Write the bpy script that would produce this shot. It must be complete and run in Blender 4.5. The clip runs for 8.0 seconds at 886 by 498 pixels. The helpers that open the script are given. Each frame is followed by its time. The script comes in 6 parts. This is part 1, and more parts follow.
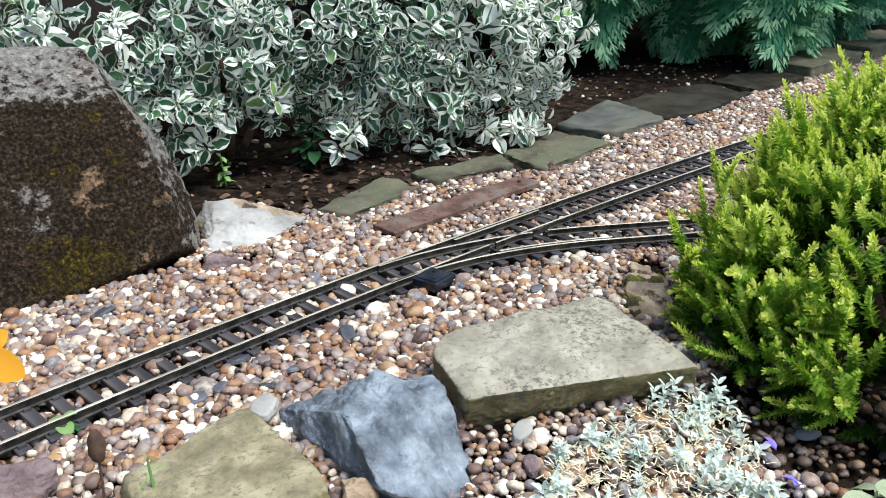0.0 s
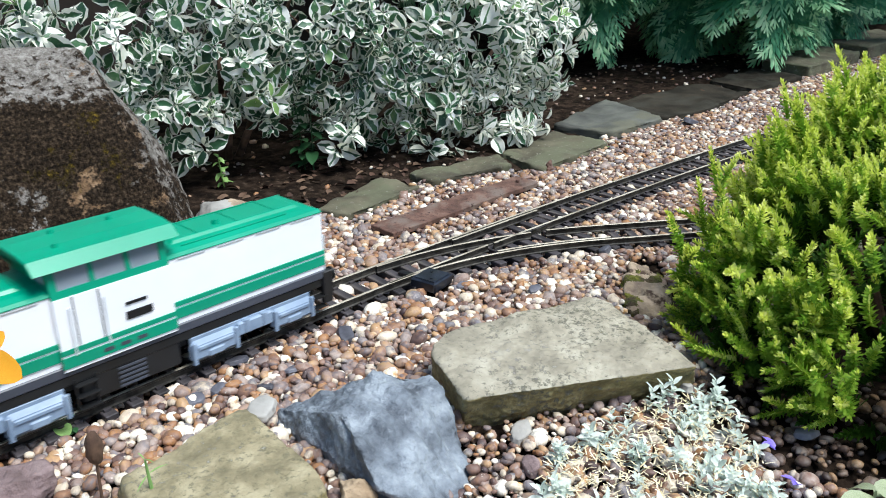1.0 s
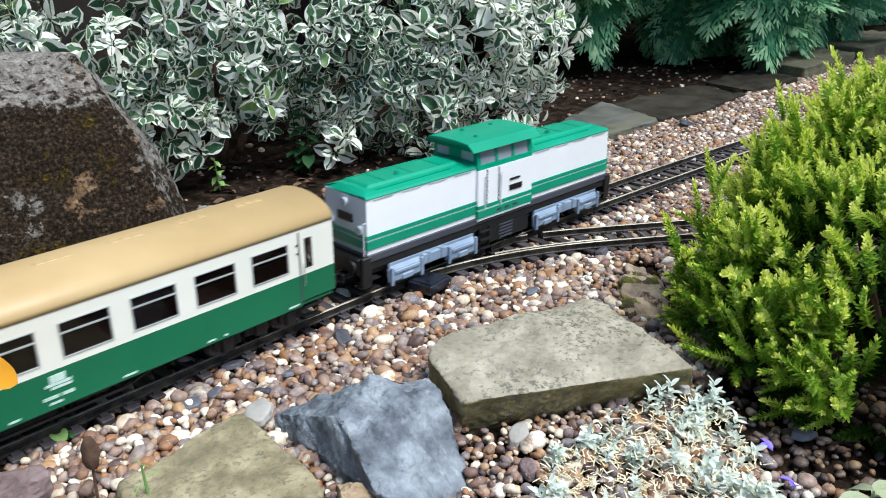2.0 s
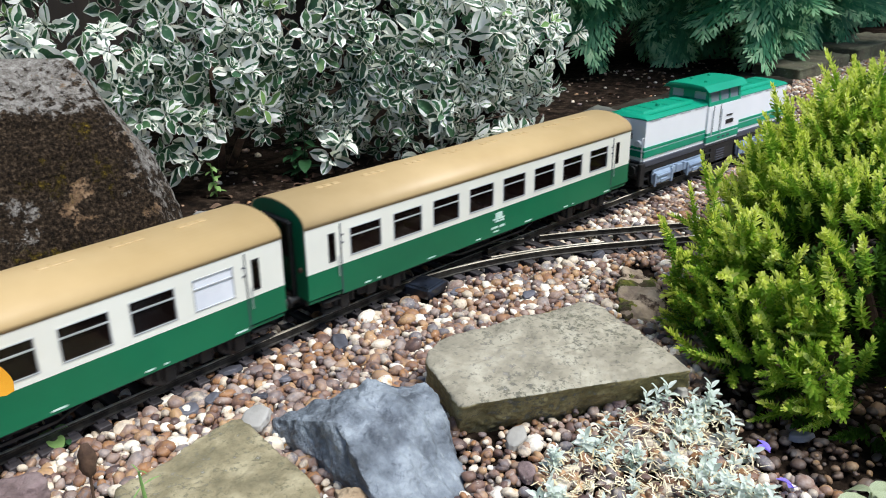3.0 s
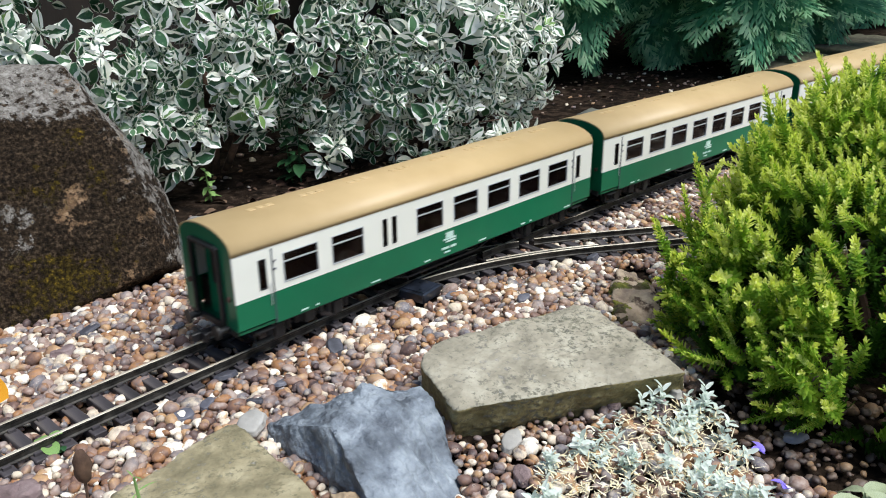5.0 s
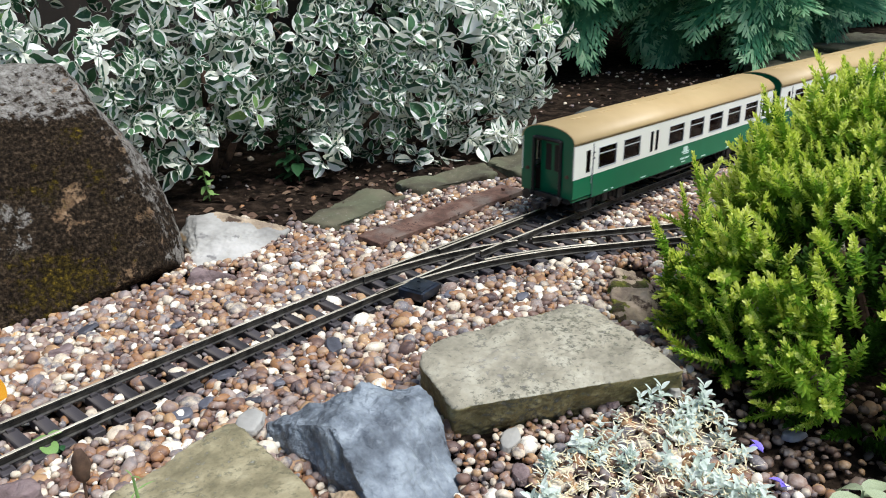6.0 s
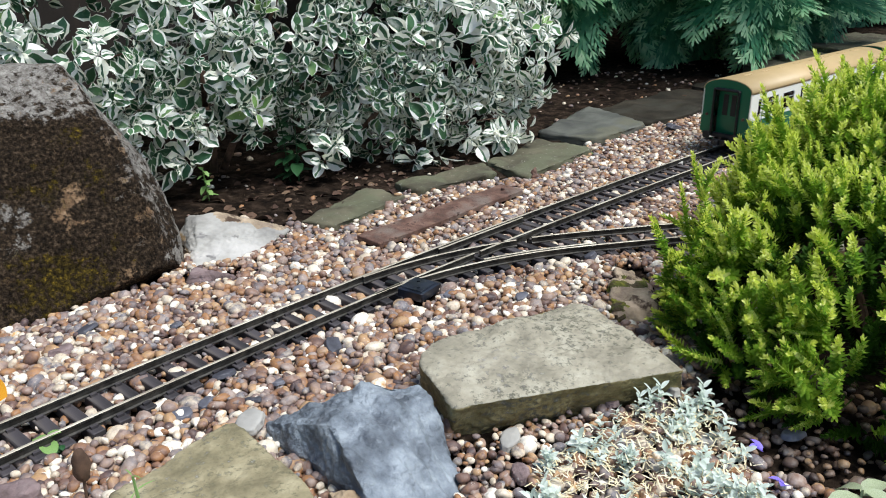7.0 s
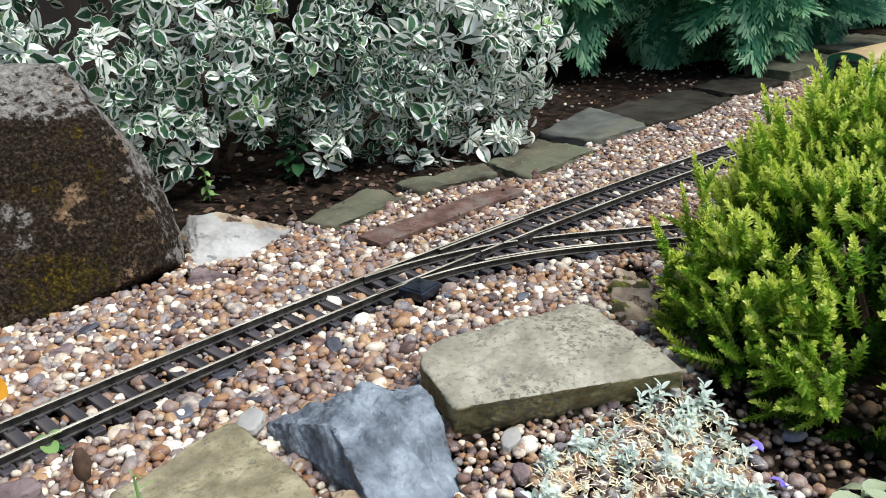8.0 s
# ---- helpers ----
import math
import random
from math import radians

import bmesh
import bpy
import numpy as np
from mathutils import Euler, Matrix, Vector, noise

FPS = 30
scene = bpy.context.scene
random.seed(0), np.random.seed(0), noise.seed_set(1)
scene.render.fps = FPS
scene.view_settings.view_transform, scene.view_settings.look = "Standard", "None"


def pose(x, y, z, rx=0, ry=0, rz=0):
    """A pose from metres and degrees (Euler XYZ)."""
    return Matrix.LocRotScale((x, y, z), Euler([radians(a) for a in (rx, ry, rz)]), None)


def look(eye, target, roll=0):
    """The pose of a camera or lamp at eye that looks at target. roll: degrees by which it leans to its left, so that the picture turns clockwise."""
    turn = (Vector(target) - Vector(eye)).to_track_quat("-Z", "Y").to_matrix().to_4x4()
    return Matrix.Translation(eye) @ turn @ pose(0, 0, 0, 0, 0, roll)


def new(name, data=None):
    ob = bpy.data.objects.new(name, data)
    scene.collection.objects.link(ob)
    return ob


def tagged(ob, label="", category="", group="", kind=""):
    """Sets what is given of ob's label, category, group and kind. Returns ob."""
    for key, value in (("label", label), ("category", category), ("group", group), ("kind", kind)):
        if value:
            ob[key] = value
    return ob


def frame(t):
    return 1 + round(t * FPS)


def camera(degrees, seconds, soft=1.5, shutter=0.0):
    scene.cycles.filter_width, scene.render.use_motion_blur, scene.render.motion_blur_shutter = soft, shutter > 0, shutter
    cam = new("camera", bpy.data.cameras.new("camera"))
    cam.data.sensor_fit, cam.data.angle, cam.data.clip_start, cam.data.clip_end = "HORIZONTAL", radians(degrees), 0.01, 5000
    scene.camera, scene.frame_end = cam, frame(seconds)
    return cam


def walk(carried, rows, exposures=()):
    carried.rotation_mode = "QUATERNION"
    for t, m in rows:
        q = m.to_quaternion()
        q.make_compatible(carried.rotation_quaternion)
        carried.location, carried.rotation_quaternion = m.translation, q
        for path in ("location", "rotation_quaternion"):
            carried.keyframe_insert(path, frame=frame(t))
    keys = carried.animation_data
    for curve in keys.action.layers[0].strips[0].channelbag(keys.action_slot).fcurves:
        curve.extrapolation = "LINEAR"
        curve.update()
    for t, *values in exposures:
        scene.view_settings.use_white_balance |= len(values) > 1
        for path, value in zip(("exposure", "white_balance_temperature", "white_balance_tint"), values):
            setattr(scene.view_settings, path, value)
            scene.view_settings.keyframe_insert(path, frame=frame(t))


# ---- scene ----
cam = camera(57.19, 8.0, soft=1.0, shutter=0.22)
walk(cam, [
    (0.0, pose(-0.1497, -0.6680, 0.3674, 67.725, -0.190, -43.520)),
    (0.5, pose(-0.1492, -0.6678, 0.3672, 67.735, -0.150, -43.555)),
    (1.0, pose(-0.1489, -0.6673, 0.3671, 67.740, -0.130, -43.675)),
    (1.5, pose(-0.1484, -0.6672, 0.3669, 67.815, -0.060, -43.810)),
    (3.0, pose(-0.1478, -0.6681, 0.3673, 68.200, 0.340, -44.268)),
    (3.5, pose(-0.1481, -0.6685, 0.3674, 68.340, 0.410, -44.397)),
    (4.0, pose(-0.1483, -0.6690, 0.3678, 68.425, 0.480, -44.523)),
    (4.5, pose(-0.1478, -0.6694, 0.3681, 68.450, 0.515, -44.618)),
    (6.0, pose(-0.1479, -0.6694, 0.3684, 68.335, 0.565, -44.815)),
    (7.0, pose(-0.1487, -0.6694, 0.3682, 68.345, 0.550, -44.885)),
    (8.0, pose(-0.1491, -0.6695, 0.3674, 68.420, 0.515, -44.820)),
], exposures=[(0.0, 0.88, 6150, 6), (1.5, 0.84, 6150, 6), (3.0, 0.70, 6320, 8), (8.0, 0.70, 6300, 7)])

# ---- daylight under a bright overcast sky ----
world = bpy.data.worlds.new("world")
scene.world = world
world.use_nodes = True
wn = world.node_tree.nodes
sky = wn.new("ShaderNodeTexSky")
sky.sky_type, sky.sun_disc = "NISHITA", False
sky.sun_elevation, sky.sun_rotation = radians(64), radians(162)
sky.air_density, sky.dust_density, sky.ozone_density = 1.0, 1.0, 1.5
world.node_tree.links.new(sky.outputs[0], wn["Background"].inputs[0])
wn["Background"].inputs[1].default_value = 0.075
sun_data = bpy.data.lights.new("sun", "SUN")
sun_data.energy, sun_data.angle, sun_data.color = 3.1, radians(28), (1.0, 0.985, 0.96)
sun = new("sun", sun_data)
sun.matrix_world = look((0.75, -2.25, 4.8), (0, 0, 0))


# ---- materials ----
def lin(h):
    v = [int(h[i:i + 2], 16) / 255 for i in (0, 2, 4)]
    return [x / 12.92 if x <= 0.04045 else ((x + 0.055) / 1.055) ** 2.4 for x in v]


def ramp_stops(node, stops, mode="LINEAR"):
    cr = node.color_ramp
    cr.interpolation = mode
    while len(cr.elements) < len(stops):
        cr.elements.new(0.5)
    for el, (p, c) in zip(cr.elements, stops):
        el.position = p
        el.color = (*(lin(c) if isinstance(c, str) else c), 1)


def surface(name, stops, scale=60, rough=0.6, bump=0.2, bump_scale=300, metal=0.0, island=0.0, obj=0.0,
            mottle=None, mottle_scale=15, mottle_cut=(0.5, 0.62), spots=None, spot_scale=120, spot_cut=(0.60, 0.66), mode="LINEAR",
            stretch=(1, 1, 1), spec=0.5, translucent=0.0, rough_var=0.12, bump_dist=0.002):
    """Noise-driven surface: a ramp of colours, a second patchy colour, small spots, bump; island and obj vary it piece by piece."""
    m = bpy.data.materials.new(name)
    m.use_nodes = True
    nt = m.node_tree
    n, l = nt.nodes, nt.links
    bsdf = n["Principled BSDF"]
    co = n.new("ShaderNodeTexCoord")
    mp = n.new("ShaderNodeMapping")
    mp.inputs["Scale"].default_value = stretch
    l.new(co.outputs["Object"], mp.inputs["Vector"])

    def nz(sc, det=4.0, ro=0.6):
        t = n.new("ShaderNodeTexNoise")
        t.inputs["Scale"].default_value, t.inputs["Detail"].default_value, t.inputs["Roughness"].default_value = sc, det, ro
        l.new(mp.outputs[0], t.inputs["Vector"])
        return t.outputs["Fac"]

    def calc(op, a, b):
        t = n.new("ShaderNodeMath")
        t.operation = op
        for i, v in enumerate((a, b)):
            if isinstance(v, (int, float)):
                t.inputs[i].default_value = v
            else:
                l.new(v, t.inputs[i])
        return t.outputs[0]

    fac = nz(scale)
    fac = calc("ADD", calc("MULTIPLY", calc("SUBTRACT", fac, 0.5), 1.7), 0.5)
    if island:
        g = n.new("ShaderNodeNewGeometry")
        fac = calc("ADD", calc("MULTIPLY", fac, 1 - island), calc("MULTIPLY", g.outputs["Random Per Island"], island))
    if obj:
        o = n.new("ShaderNodeObjectInfo")
        fac = calc("ADD", calc("MULTIPLY", fac, 1 - obj), calc("MULTIPLY", o.outputs["Random"], obj))
    rp = n.new("ShaderNodeValToRGB")
    ramp_stops(rp, stops, mode)
    l.new(fac, rp.inputs[0])
    col = rp.outputs[0]

    def over(col, c, sc, cut, det):
        r = n.new("ShaderNodeValToRGB")
        ramp_stops(r, [(cut[0], (0, 0, 0)), (cut[1], (1, 1, 1))])
        l.new(nz(sc, det), r.inputs[0])
        mx = n.new("ShaderNodeMix")
        mx.data_type = "RGBA"
        l.new(r.outputs[0], mx.inputs[0])
        l.new(col, mx.inputs[6])
        mx.inputs[7].default_value = (*lin(c), 1)
        return mx.outputs[2]

    if mottle:
        col = over(col, mottle, mottle_scale, mottle_cut, 6.0)
    if spots:
        col = over(col, spots, spot_scale, spot_cut, 3.0)
    l.new(col, bsdf.inputs["Base Color"])
    l.new(calc("ADD", rough - rough_var / 2, calc("MULTIPLY", nz(scale * 2.3), rough_var)), bsdf.inputs["Roughness"])
    bsdf.inputs["Metallic"].default_value = metal
    bsdf.inputs["Specular IOR Level"].default_value = spec
    if bump:
        b = n.new("ShaderNodeBump")
        b.inputs["Strength"].default_value, b.inputs["Distance"].default_value = bump, bump_dist
        l.new(nz(bump_scale, 5.0, 0.65), b.inputs["Height"])
        l.new(b.outputs[0], bsdf.inputs["Normal"])
    if translucent:
        tr = n.new("ShaderNodeBsdfTranslucent")
        l.new(col, tr.inputs[0])
        mix = n.new("ShaderNodeMixShader")
        mix.inputs[0].default_value = translucent
        l.new(bsdf.outputs[0], mix.inputs[1])
        l.new(tr.outputs[0], mix.inputs[2])
        l.new(mix.outputs[0], n["Material Output"].inputs["Surface"])
    return m


def glassy(name, tint, rough=0.08, alpha_mix=0.55):
    """A tinted model window: part clear, part gloss in the tint's colour."""
    m = bpy.data.materials.new(name)
    m.use_nodes = True
    n, l = m.node_tree.nodes, m.node_tree.links
    b = n["Principled BSDF"]
    b.inputs["Base Color"].default_value = (*lin(tint), 1)
    b.inputs["Roughness"].default_value = rough
    tr = n.new("ShaderNodeBsdfTransparent")
    mix = n.new("ShaderNodeMixShader")
    mix.inputs[0].default_value = alpha_mix
    l.new(tr.outputs[0], mix.inputs[1])
    l.new(b.outputs[0], mix.inputs[2])
    l.new(mix.outputs[0], n["Material Output"].inputs["Surface"])
    return m


def layered(name, stops, layers, scale=60, rough=0.93, bump=1.0, bump_scale=130, bump_dist=0.008, grain=55):
    """A weathered stone: a base colour under up to three growths, whose places come from the mesh's cover attribute."""
    m = surface(name, stops, scale, rough, bump, bump_scale, bump_dist=bump_dist, mottle=None)
    n, l = m.node_tree.nodes, m.node_tree.links
    bsdf = n["Principled BSDF"]
    co = n.new("ShaderNodeTexCoord")
    at = n.new("ShaderNodeAttribute")
    at.attribute_name = "cover"
    sep = n.new("ShaderNodeSeparateColor")
    l.new(at.outputs["Color"], sep.inputs[0])
    edge = n.new("ShaderNodeTexNoise")
    edge.inputs["Scale"].default_value, edge.inputs["Detail"].default_value, edge.inputs["Roughness"].default_value = grain, 7, 0.72
    l.new(co.outputs["Object"], edge.inputs["Vector"])
    col = bsdf.inputs["Base Color"].links[0].from_socket
    for k, (st, sc) in enumerate(layers):
        nz = n.new("ShaderNodeTexNoise")
        nz.inputs["Scale"].default_value, nz.inputs["Detail"].default_value, nz.inputs["Roughness"].default_value = sc, 6, 0.7
        l.new(co.outputs["Object"], nz.inputs["Vector"])
        rp = n.new("ShaderNodeValToRGB")
        ramp_stops(rp, st)
        l.new(nz.outputs["Fac"], rp.inputs[0])
        a = n.new("ShaderNodeMath")
        a.operation = "MULTIPLY_ADD"
        l.new(edge.outputs["Fac"], a.inputs[0])
        a.inputs[1].default_value = 2.0
        l.new(sep.outputs[k], a.inputs[2])
        ms = n.new("ShaderNodeMapRange")
        ms.inputs["From Min"].default_value, ms.inputs["From Max"].default_value = 1.42, 1.60
        l.new(a.outputs[0], ms.inputs["Value"])
        mx = n.new("ShaderNodeMix")
        mx.data_type = "RGBA"
        l.new(ms.outputs[0], mx.inputs[0])
        l.new(col, mx.inputs[6])
        l.new(rp.outputs[0], mx.inputs[7])
        col = mx.outputs[2]
    l.new(col, bsdf.inputs["Base Color"])
    return m


M = {}
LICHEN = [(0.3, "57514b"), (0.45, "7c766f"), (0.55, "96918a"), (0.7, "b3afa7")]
TAN = [(0.3, "594433"), (0.5, "83694f"), (0.7, "ab8f72")]
MOSS = [(0.38, "181208"), (0.48, "30270f"), (0.58, "4c3f15"), (0.70, "826b22")]
ALGAE = [(0.3, "5c5436"), (0.5, "81764f"), (0.7, "a3986f")]
M["soil"] = surface("soil", [(0.25, "130f0c"), (0.5, "261e18"), (0.75, "3b3028")], 45, 0.95, 0.9, 160, mottle="4e4238", mottle_scale=90, mottle_cut=(0.6, 0.68), bump_dist=0.006, spec=0.05)
M["pebble"] = surface("pebble", [(0.0, "29272b"), (0.09, "544443"), (0.17, "7b6054"), (0.25, "a0744c"), (0.32, "6f6566"), (0.40, "9a8274"), (0.48, "b49068"), (0.55, "876b5e"), (0.62, "a39288"),
                                 (0.69, "6d6a70"), (0.76, "c9b8a1"), (0.83, "ddd1be"), (0.90, "ece7dc"), (0.95, "c79a5c"), (1.0, "5d5a63")], 120, 0.5, 0.35, 420, island=0.84, spec=0.45,
                      mottle="6e5447", mottle_scale=190, mottle_cut=(0.55, 0.85), spots="d8cfc2", spot_scale=260, spot_cut=(0.66, 0.74))
# soil-stained brown pebbles, darkened to put the bush's shade into their colour
M["shaded_pebble"] = surface("shaded_pebble", [(0.0, "2b2626"), (0.2, "4d3f39"), (0.4, "6e5544"), (0.55, "55504f"), (0.7, "7d6858"), (0.85, "8c6c4a"), (0.97, "a09484")], 120, 0.55, 0.35, 420, island=0.84, spec=0.5,
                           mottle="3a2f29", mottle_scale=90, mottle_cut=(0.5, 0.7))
M["rail_side"] = surface("rail_side", [(0.3, "282624"), (0.7, "4d4a45")], 90, 0.42, 0.1, 500, 0.4)
M["rail_top"] = surface("rail_top", [(0.3, "978e7e"), (0.7, "c6bead")], 60, 0.45, 0.05, 700, 0.2, stretch=(0.2, 1, 1))
M["sleeper"] = surface("sleeper", [(0.3, "232022"), (0.7, "454043")], 60, 0.7, 0.35, 220, obj=0.4, stretch=(1, 0.15, 1), mottle="5a534e", mottle_scale=50, mottle_cut=(0.6, 0.75))
M["black_plastic"] = surface("black_plastic", [(0.3, "0d0d0f"), (0.7, "1b1b1e")], 40, 0.42, 0.06, 500)
M["motor_black"] = surface("motor_black", [(0.3, "11141a"), (0.7, "242a36")], 50, 0.33, 0.06, 500, mottle="4a463f", mottle_scale=140, mottle_cut=(0.64, 0.72))
M["rust"] = surface("rust", [(0.2, "443028"), (0.5, "60453a"), (0.8, "7b6053")], 40, 0.85, 0.5, 260, mottle="706259", mottle_scale=22, mottle_cut=(0.5, 0.65), spots="35211a", spot_scale=150)
M["boulder"] = layered("boulder", [(0.25, "130e0a"), (0.45, "261e16"), (0.6, "362b20"), (0.8, "564839")], [(LICHEN, 120), (TAN, 90), (MOSS, 200)], 260, bump=1.0, bump_scale=240, bump_dist=0.006, grain=95)
M["boulder"].node_tree.nodes["Principled BSDF"].inputs["Specular IOR Level"].default_value = 0.12
M["boulder_tan"] = surface("boulder_tan", [(0.2, "79685d"), (0.5, "998872"), (0.8, "b9a58e")], 40, 0.92, 0.9, 120, mottle="4c3b2e", mottle_scale=45, mottle_cut=(0.55, 0.62), bump_dist=0.004)
M["moss"] = surface("moss", [(0.2, "33360f"), (0.5, "565a1b"), (0.8, "827f2d")], 70, 0.98, 1.0, 200, mottle="4a3f2c", mottle_scale=50, mottle_cut=(0.5, 0.6), bump_dist=0.006)
M["lichen_grey"] = surface("lichen_grey", [(0.25, "5d574f"), (0.5, "89837a"), (0.75, "b5b0a6")], 75, 0.95, 1.0, 150, mottle="4f463d", mottle_scale=35, mottle_cut=(0.48, 0.6), spots="c4bfb5", spot_scale=190, spot_cut=(0.6, 0.66))
M["slate"] = surface("slate", [(0.2, "50565e"), (0.5, "79818a"), (0.8, "9fa7af")], 40, 0.6, 1.0, 190, mottle="575d66", mottle_scale=30, mottle_cut=(0.52, 0.66), spots="bfc7cf", spot_scale=70, spot_cut=(0.60, 0.90), bump_dist=0.004)
M["sandstone"] = layered("sandstone", [(0.2, "807a6a"), (0.5, "9b9482"), (0.8, "b3ad9b")], [(ALGAE, 60), ([(0.3, "4e4d44"), (0.7, "74715e")], 80), (LICHEN, 60)], 28, 0.88, 0.6, 200, 0.003, 170)
M["buff_stone"] = layered("buff_stone", [(0.2, "726a51"), (0.5, "8e8467"), (0.8, "aba183")], [(ALGAE, 60), ([(0.3, "5a5743"), (0.7, "7a745a")], 80), (LICHEN, 60)], 40, 0.9, 0.6, 200, 0.003, 190)
# edging stone with the conifer's shade put into its colour
M["shaded_flag"] = surface("shaded_flag", [(0.2, "1f1d17"), (0.5, "2c2821"), (0.8, "3c372e")], 14, 0.85, 0.5, 130, mottle="37352e", mottle_scale=10, mottle_cut=(0.5, 0.62), spec=0.15)
M["flagstone"] = surface("flagstone", [(0.2, "403c2f"), (0.5, "524e3d"), (0.8, "66614e")], 14, 0.9, 0.5, 150, mottle="5b5c47", mottle_scale=10, mottle_cut=(0.5, 0.6), spots="8b887c", spot_scale=170, spot_cut=(0.63, 0.72))
M["white_rock"] = surface("white_rock", [(0.2, "817e79"), (0.5, "a09d97"), (0.8, "b8b4af")], 14, 0.7, 0.6, 80, mottle="867052", mottle_scale=12, mottle_cut=(0.6, 0.66), spots="797674", spot_scale=30, spot_cut=(0.63, 0.68), stretch=(1, 1, 2.5))
M["tan_rock"] = surface("tan_rock", [(0.2, "77634c"), (0.5, "978167"), (0.8, "b4a084")], 30, 0.9, 0.8, 120, bump_dist=0.004)
M["pink_rock"] = surface("pink_rock", [(0.2, "645452"), (0.5, "816e6d"), (0.8, "998886")], 40, 0.9, 0.8, 160, bump_dist=0.004)
M["mauve_chip"] = surface("mauve_chip", [(0.2, "3f3f46"), (0.5, "5a5a63"), (0.8, "797981")], 60, 0.5, 0.3, 200, obj=0.5)
M["leaf_green"] = surface("leaf_green", [(0.15, "1c3b29"), (0.45, "2f573b"), (0.75, "4f774e"), (0.95, "869f60")], 50, 0.36, 0.25, 200, island=0.6, translucent=0.2, mottle="93ab8a", mottle_scale=130, mottle_cut=(0.57, 0.76))
M["leaf_cream"] = surface("leaf_cream", [(0.15, "e2e4cc"), (0.5, "f6f6ec"), (0.85, "fefefb")], 60, 0.4, 0.2, 200, island=0.4, translucent=0.34)
M["leaf_dark"] = surface("leaf_dark", [(0.15, "16351e"), (0.5, "2a5230"), (0.85, "456e40")], 50, 0.45, 0.1, 200, island=0.5, translucent=0.2)
M["leaf_lime"] = surface("leaf_lime", [(0.15, "5c8a48"), (0.85, "a0bf72")], 50, 0.5, 0.1, 200, island=0.4, translucent=0.25)
# near-black, so that gaps between the plants read as shade
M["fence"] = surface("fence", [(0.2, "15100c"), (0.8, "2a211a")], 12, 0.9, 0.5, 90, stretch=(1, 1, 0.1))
M["twig"] = surface("twig", [(0.2, "3a281e"), (0.8, "6b5140")], 80, 0.85, 0.4, 300)
M["conifer"] = surface("conifer", [(0.1, "2b6347"), (0.5, "478c61"), (0.9, "8abf8e")], 9, 0.5, 0.1, 300, island=0.35, translucent=0.2, spec=0.35)
M["conifer_tip"] = surface("conifer_tip", [(0.1, "6cae7a"), (0.5, "9bcd99"), (0.9, "cbe6b8")], 9, 0.5, 0.1, 300, island=0.35, translucent=0.25, spec=0.35)
M["heather"] = surface("heather", [(0.08, "548326"), (0.5, "8aae36"), (0.92, "bcd252")], 14, 0.55, 0.0, 300, island=0.45, translucent=0.45, spec=0.25)
M["heather_tip"] = surface("heather_tip", [(0.08, "bccd48"), (0.5, "dde668"), (0.92, "f6f8ac")], 14, 0.55, 0.0, 300, island=0.45, translucent=0.45, spec=0.3)
# darker copy of the heather: the bush's inner shade put into the colour
M["heather_shade"] = surface("heather_shade", [(0.1, "1f3a10"), (0.9, "44661a")], 14, 0.6, 0.0, 300, island=0.5, translucent=0.2, spec=0.1)
M["silver"] = surface("silver", [(0.1, "c8d6c9"), (0.5, "e0e9e0"), (0.9, "f4f8f3")], 60, 0.75, 0.1, 300, island=0.6, translucent=0.4)
M["pale_leaf"] = surface("pale_leaf", [(0.15, "93a07c"), (0.85, "c0c9a6")], 50, 0.6, 0.1, 200, translucent=0.25)
M["straw"] = surface("straw", [(0.1, "cbb98c"), (0.9, "efe6c9")], 60, 0.8, 0.1, 300, island=0.6)
M["petal_orange"] = surface("petal_orange", [(0.1, "f59a10"), (0.9, "ffc13c")], 60, 0.5, 0.1, 200, translucent=0.3)
M["petal_violet"] = surface("petal_violet", [(0.1, "7a63e0"), (0.9, "a898fa")], 60, 0.5, 0.1, 200, translucent=0.3)
M["dead_head"] = surface("dead_head", [(0.1, "3b2a20"), (0.9, "6a503d")], 90, 0.9, 0.5, 300)
M["litter"] = surface("litter", [(0.1, "322017"), (0.5, "51392b"), (0.9, "6a5542")], 40, 0.85, 0.3, 200, island=0.7)
M["coach_green"] = surface("coach_green", [(0.2, "0f5f40"), (0.8, "166e4a")], 8, 0.32, 0.02, 600)
M["loco_green"] = surface("loco_green", [(0.2, "0c8868"), (0.8, "159877")], 8, 0.35, 0.02, 600)
M["cream"] = surface("cream", [(0.2, "e3e2d6"), (0.8, "eeede2")], 8, 0.35, 0.02, 600)
M["loco_white"] = surface("loco_white", [(0.2, "eceef2"), (0.8, "f5f6fa")], 8, 0.35, 0.02, 600)
M["roof_tan"] = surface("roof_tan", [(0.2, "b59a6c"), (0.8, "c2a779")], 10, 0.5, 0.03, 500)
M["frame_grey"] = surface("frame_grey", [(0.2, "3b3f49"), (0.8, "484c57")], 10, 0.45, 0.03, 500)
M["bogie_grey"] = surface("bogie_grey", [(0.2, "74879f"), (0.8, "8ea0b6")], 30, 0.5, 0.05, 500)
M["underframe"] = surface("underframe", [(0.2, "0e0f10"), (0.8, "1d1e20")], 30, 0.5, 0.05, 500)
M["wheel_steel"] = surface("wheel_steel", [(0.2, "4a4a4a"), (0.8, "77767a")], 60, 0.35, 0.05, 500, 0.8)
M["silver_trim"] = surface("silver_trim", [(0.2, "b3b6b9"), (0.8, "cfd2d4")], 30, 0.3, 0.02, 500, 0.4)
M["interior"] = surface("interior", [(0.2, "2a1714"), (0.8, "4a2a22")], 30, 0.7, 0.0, 500)
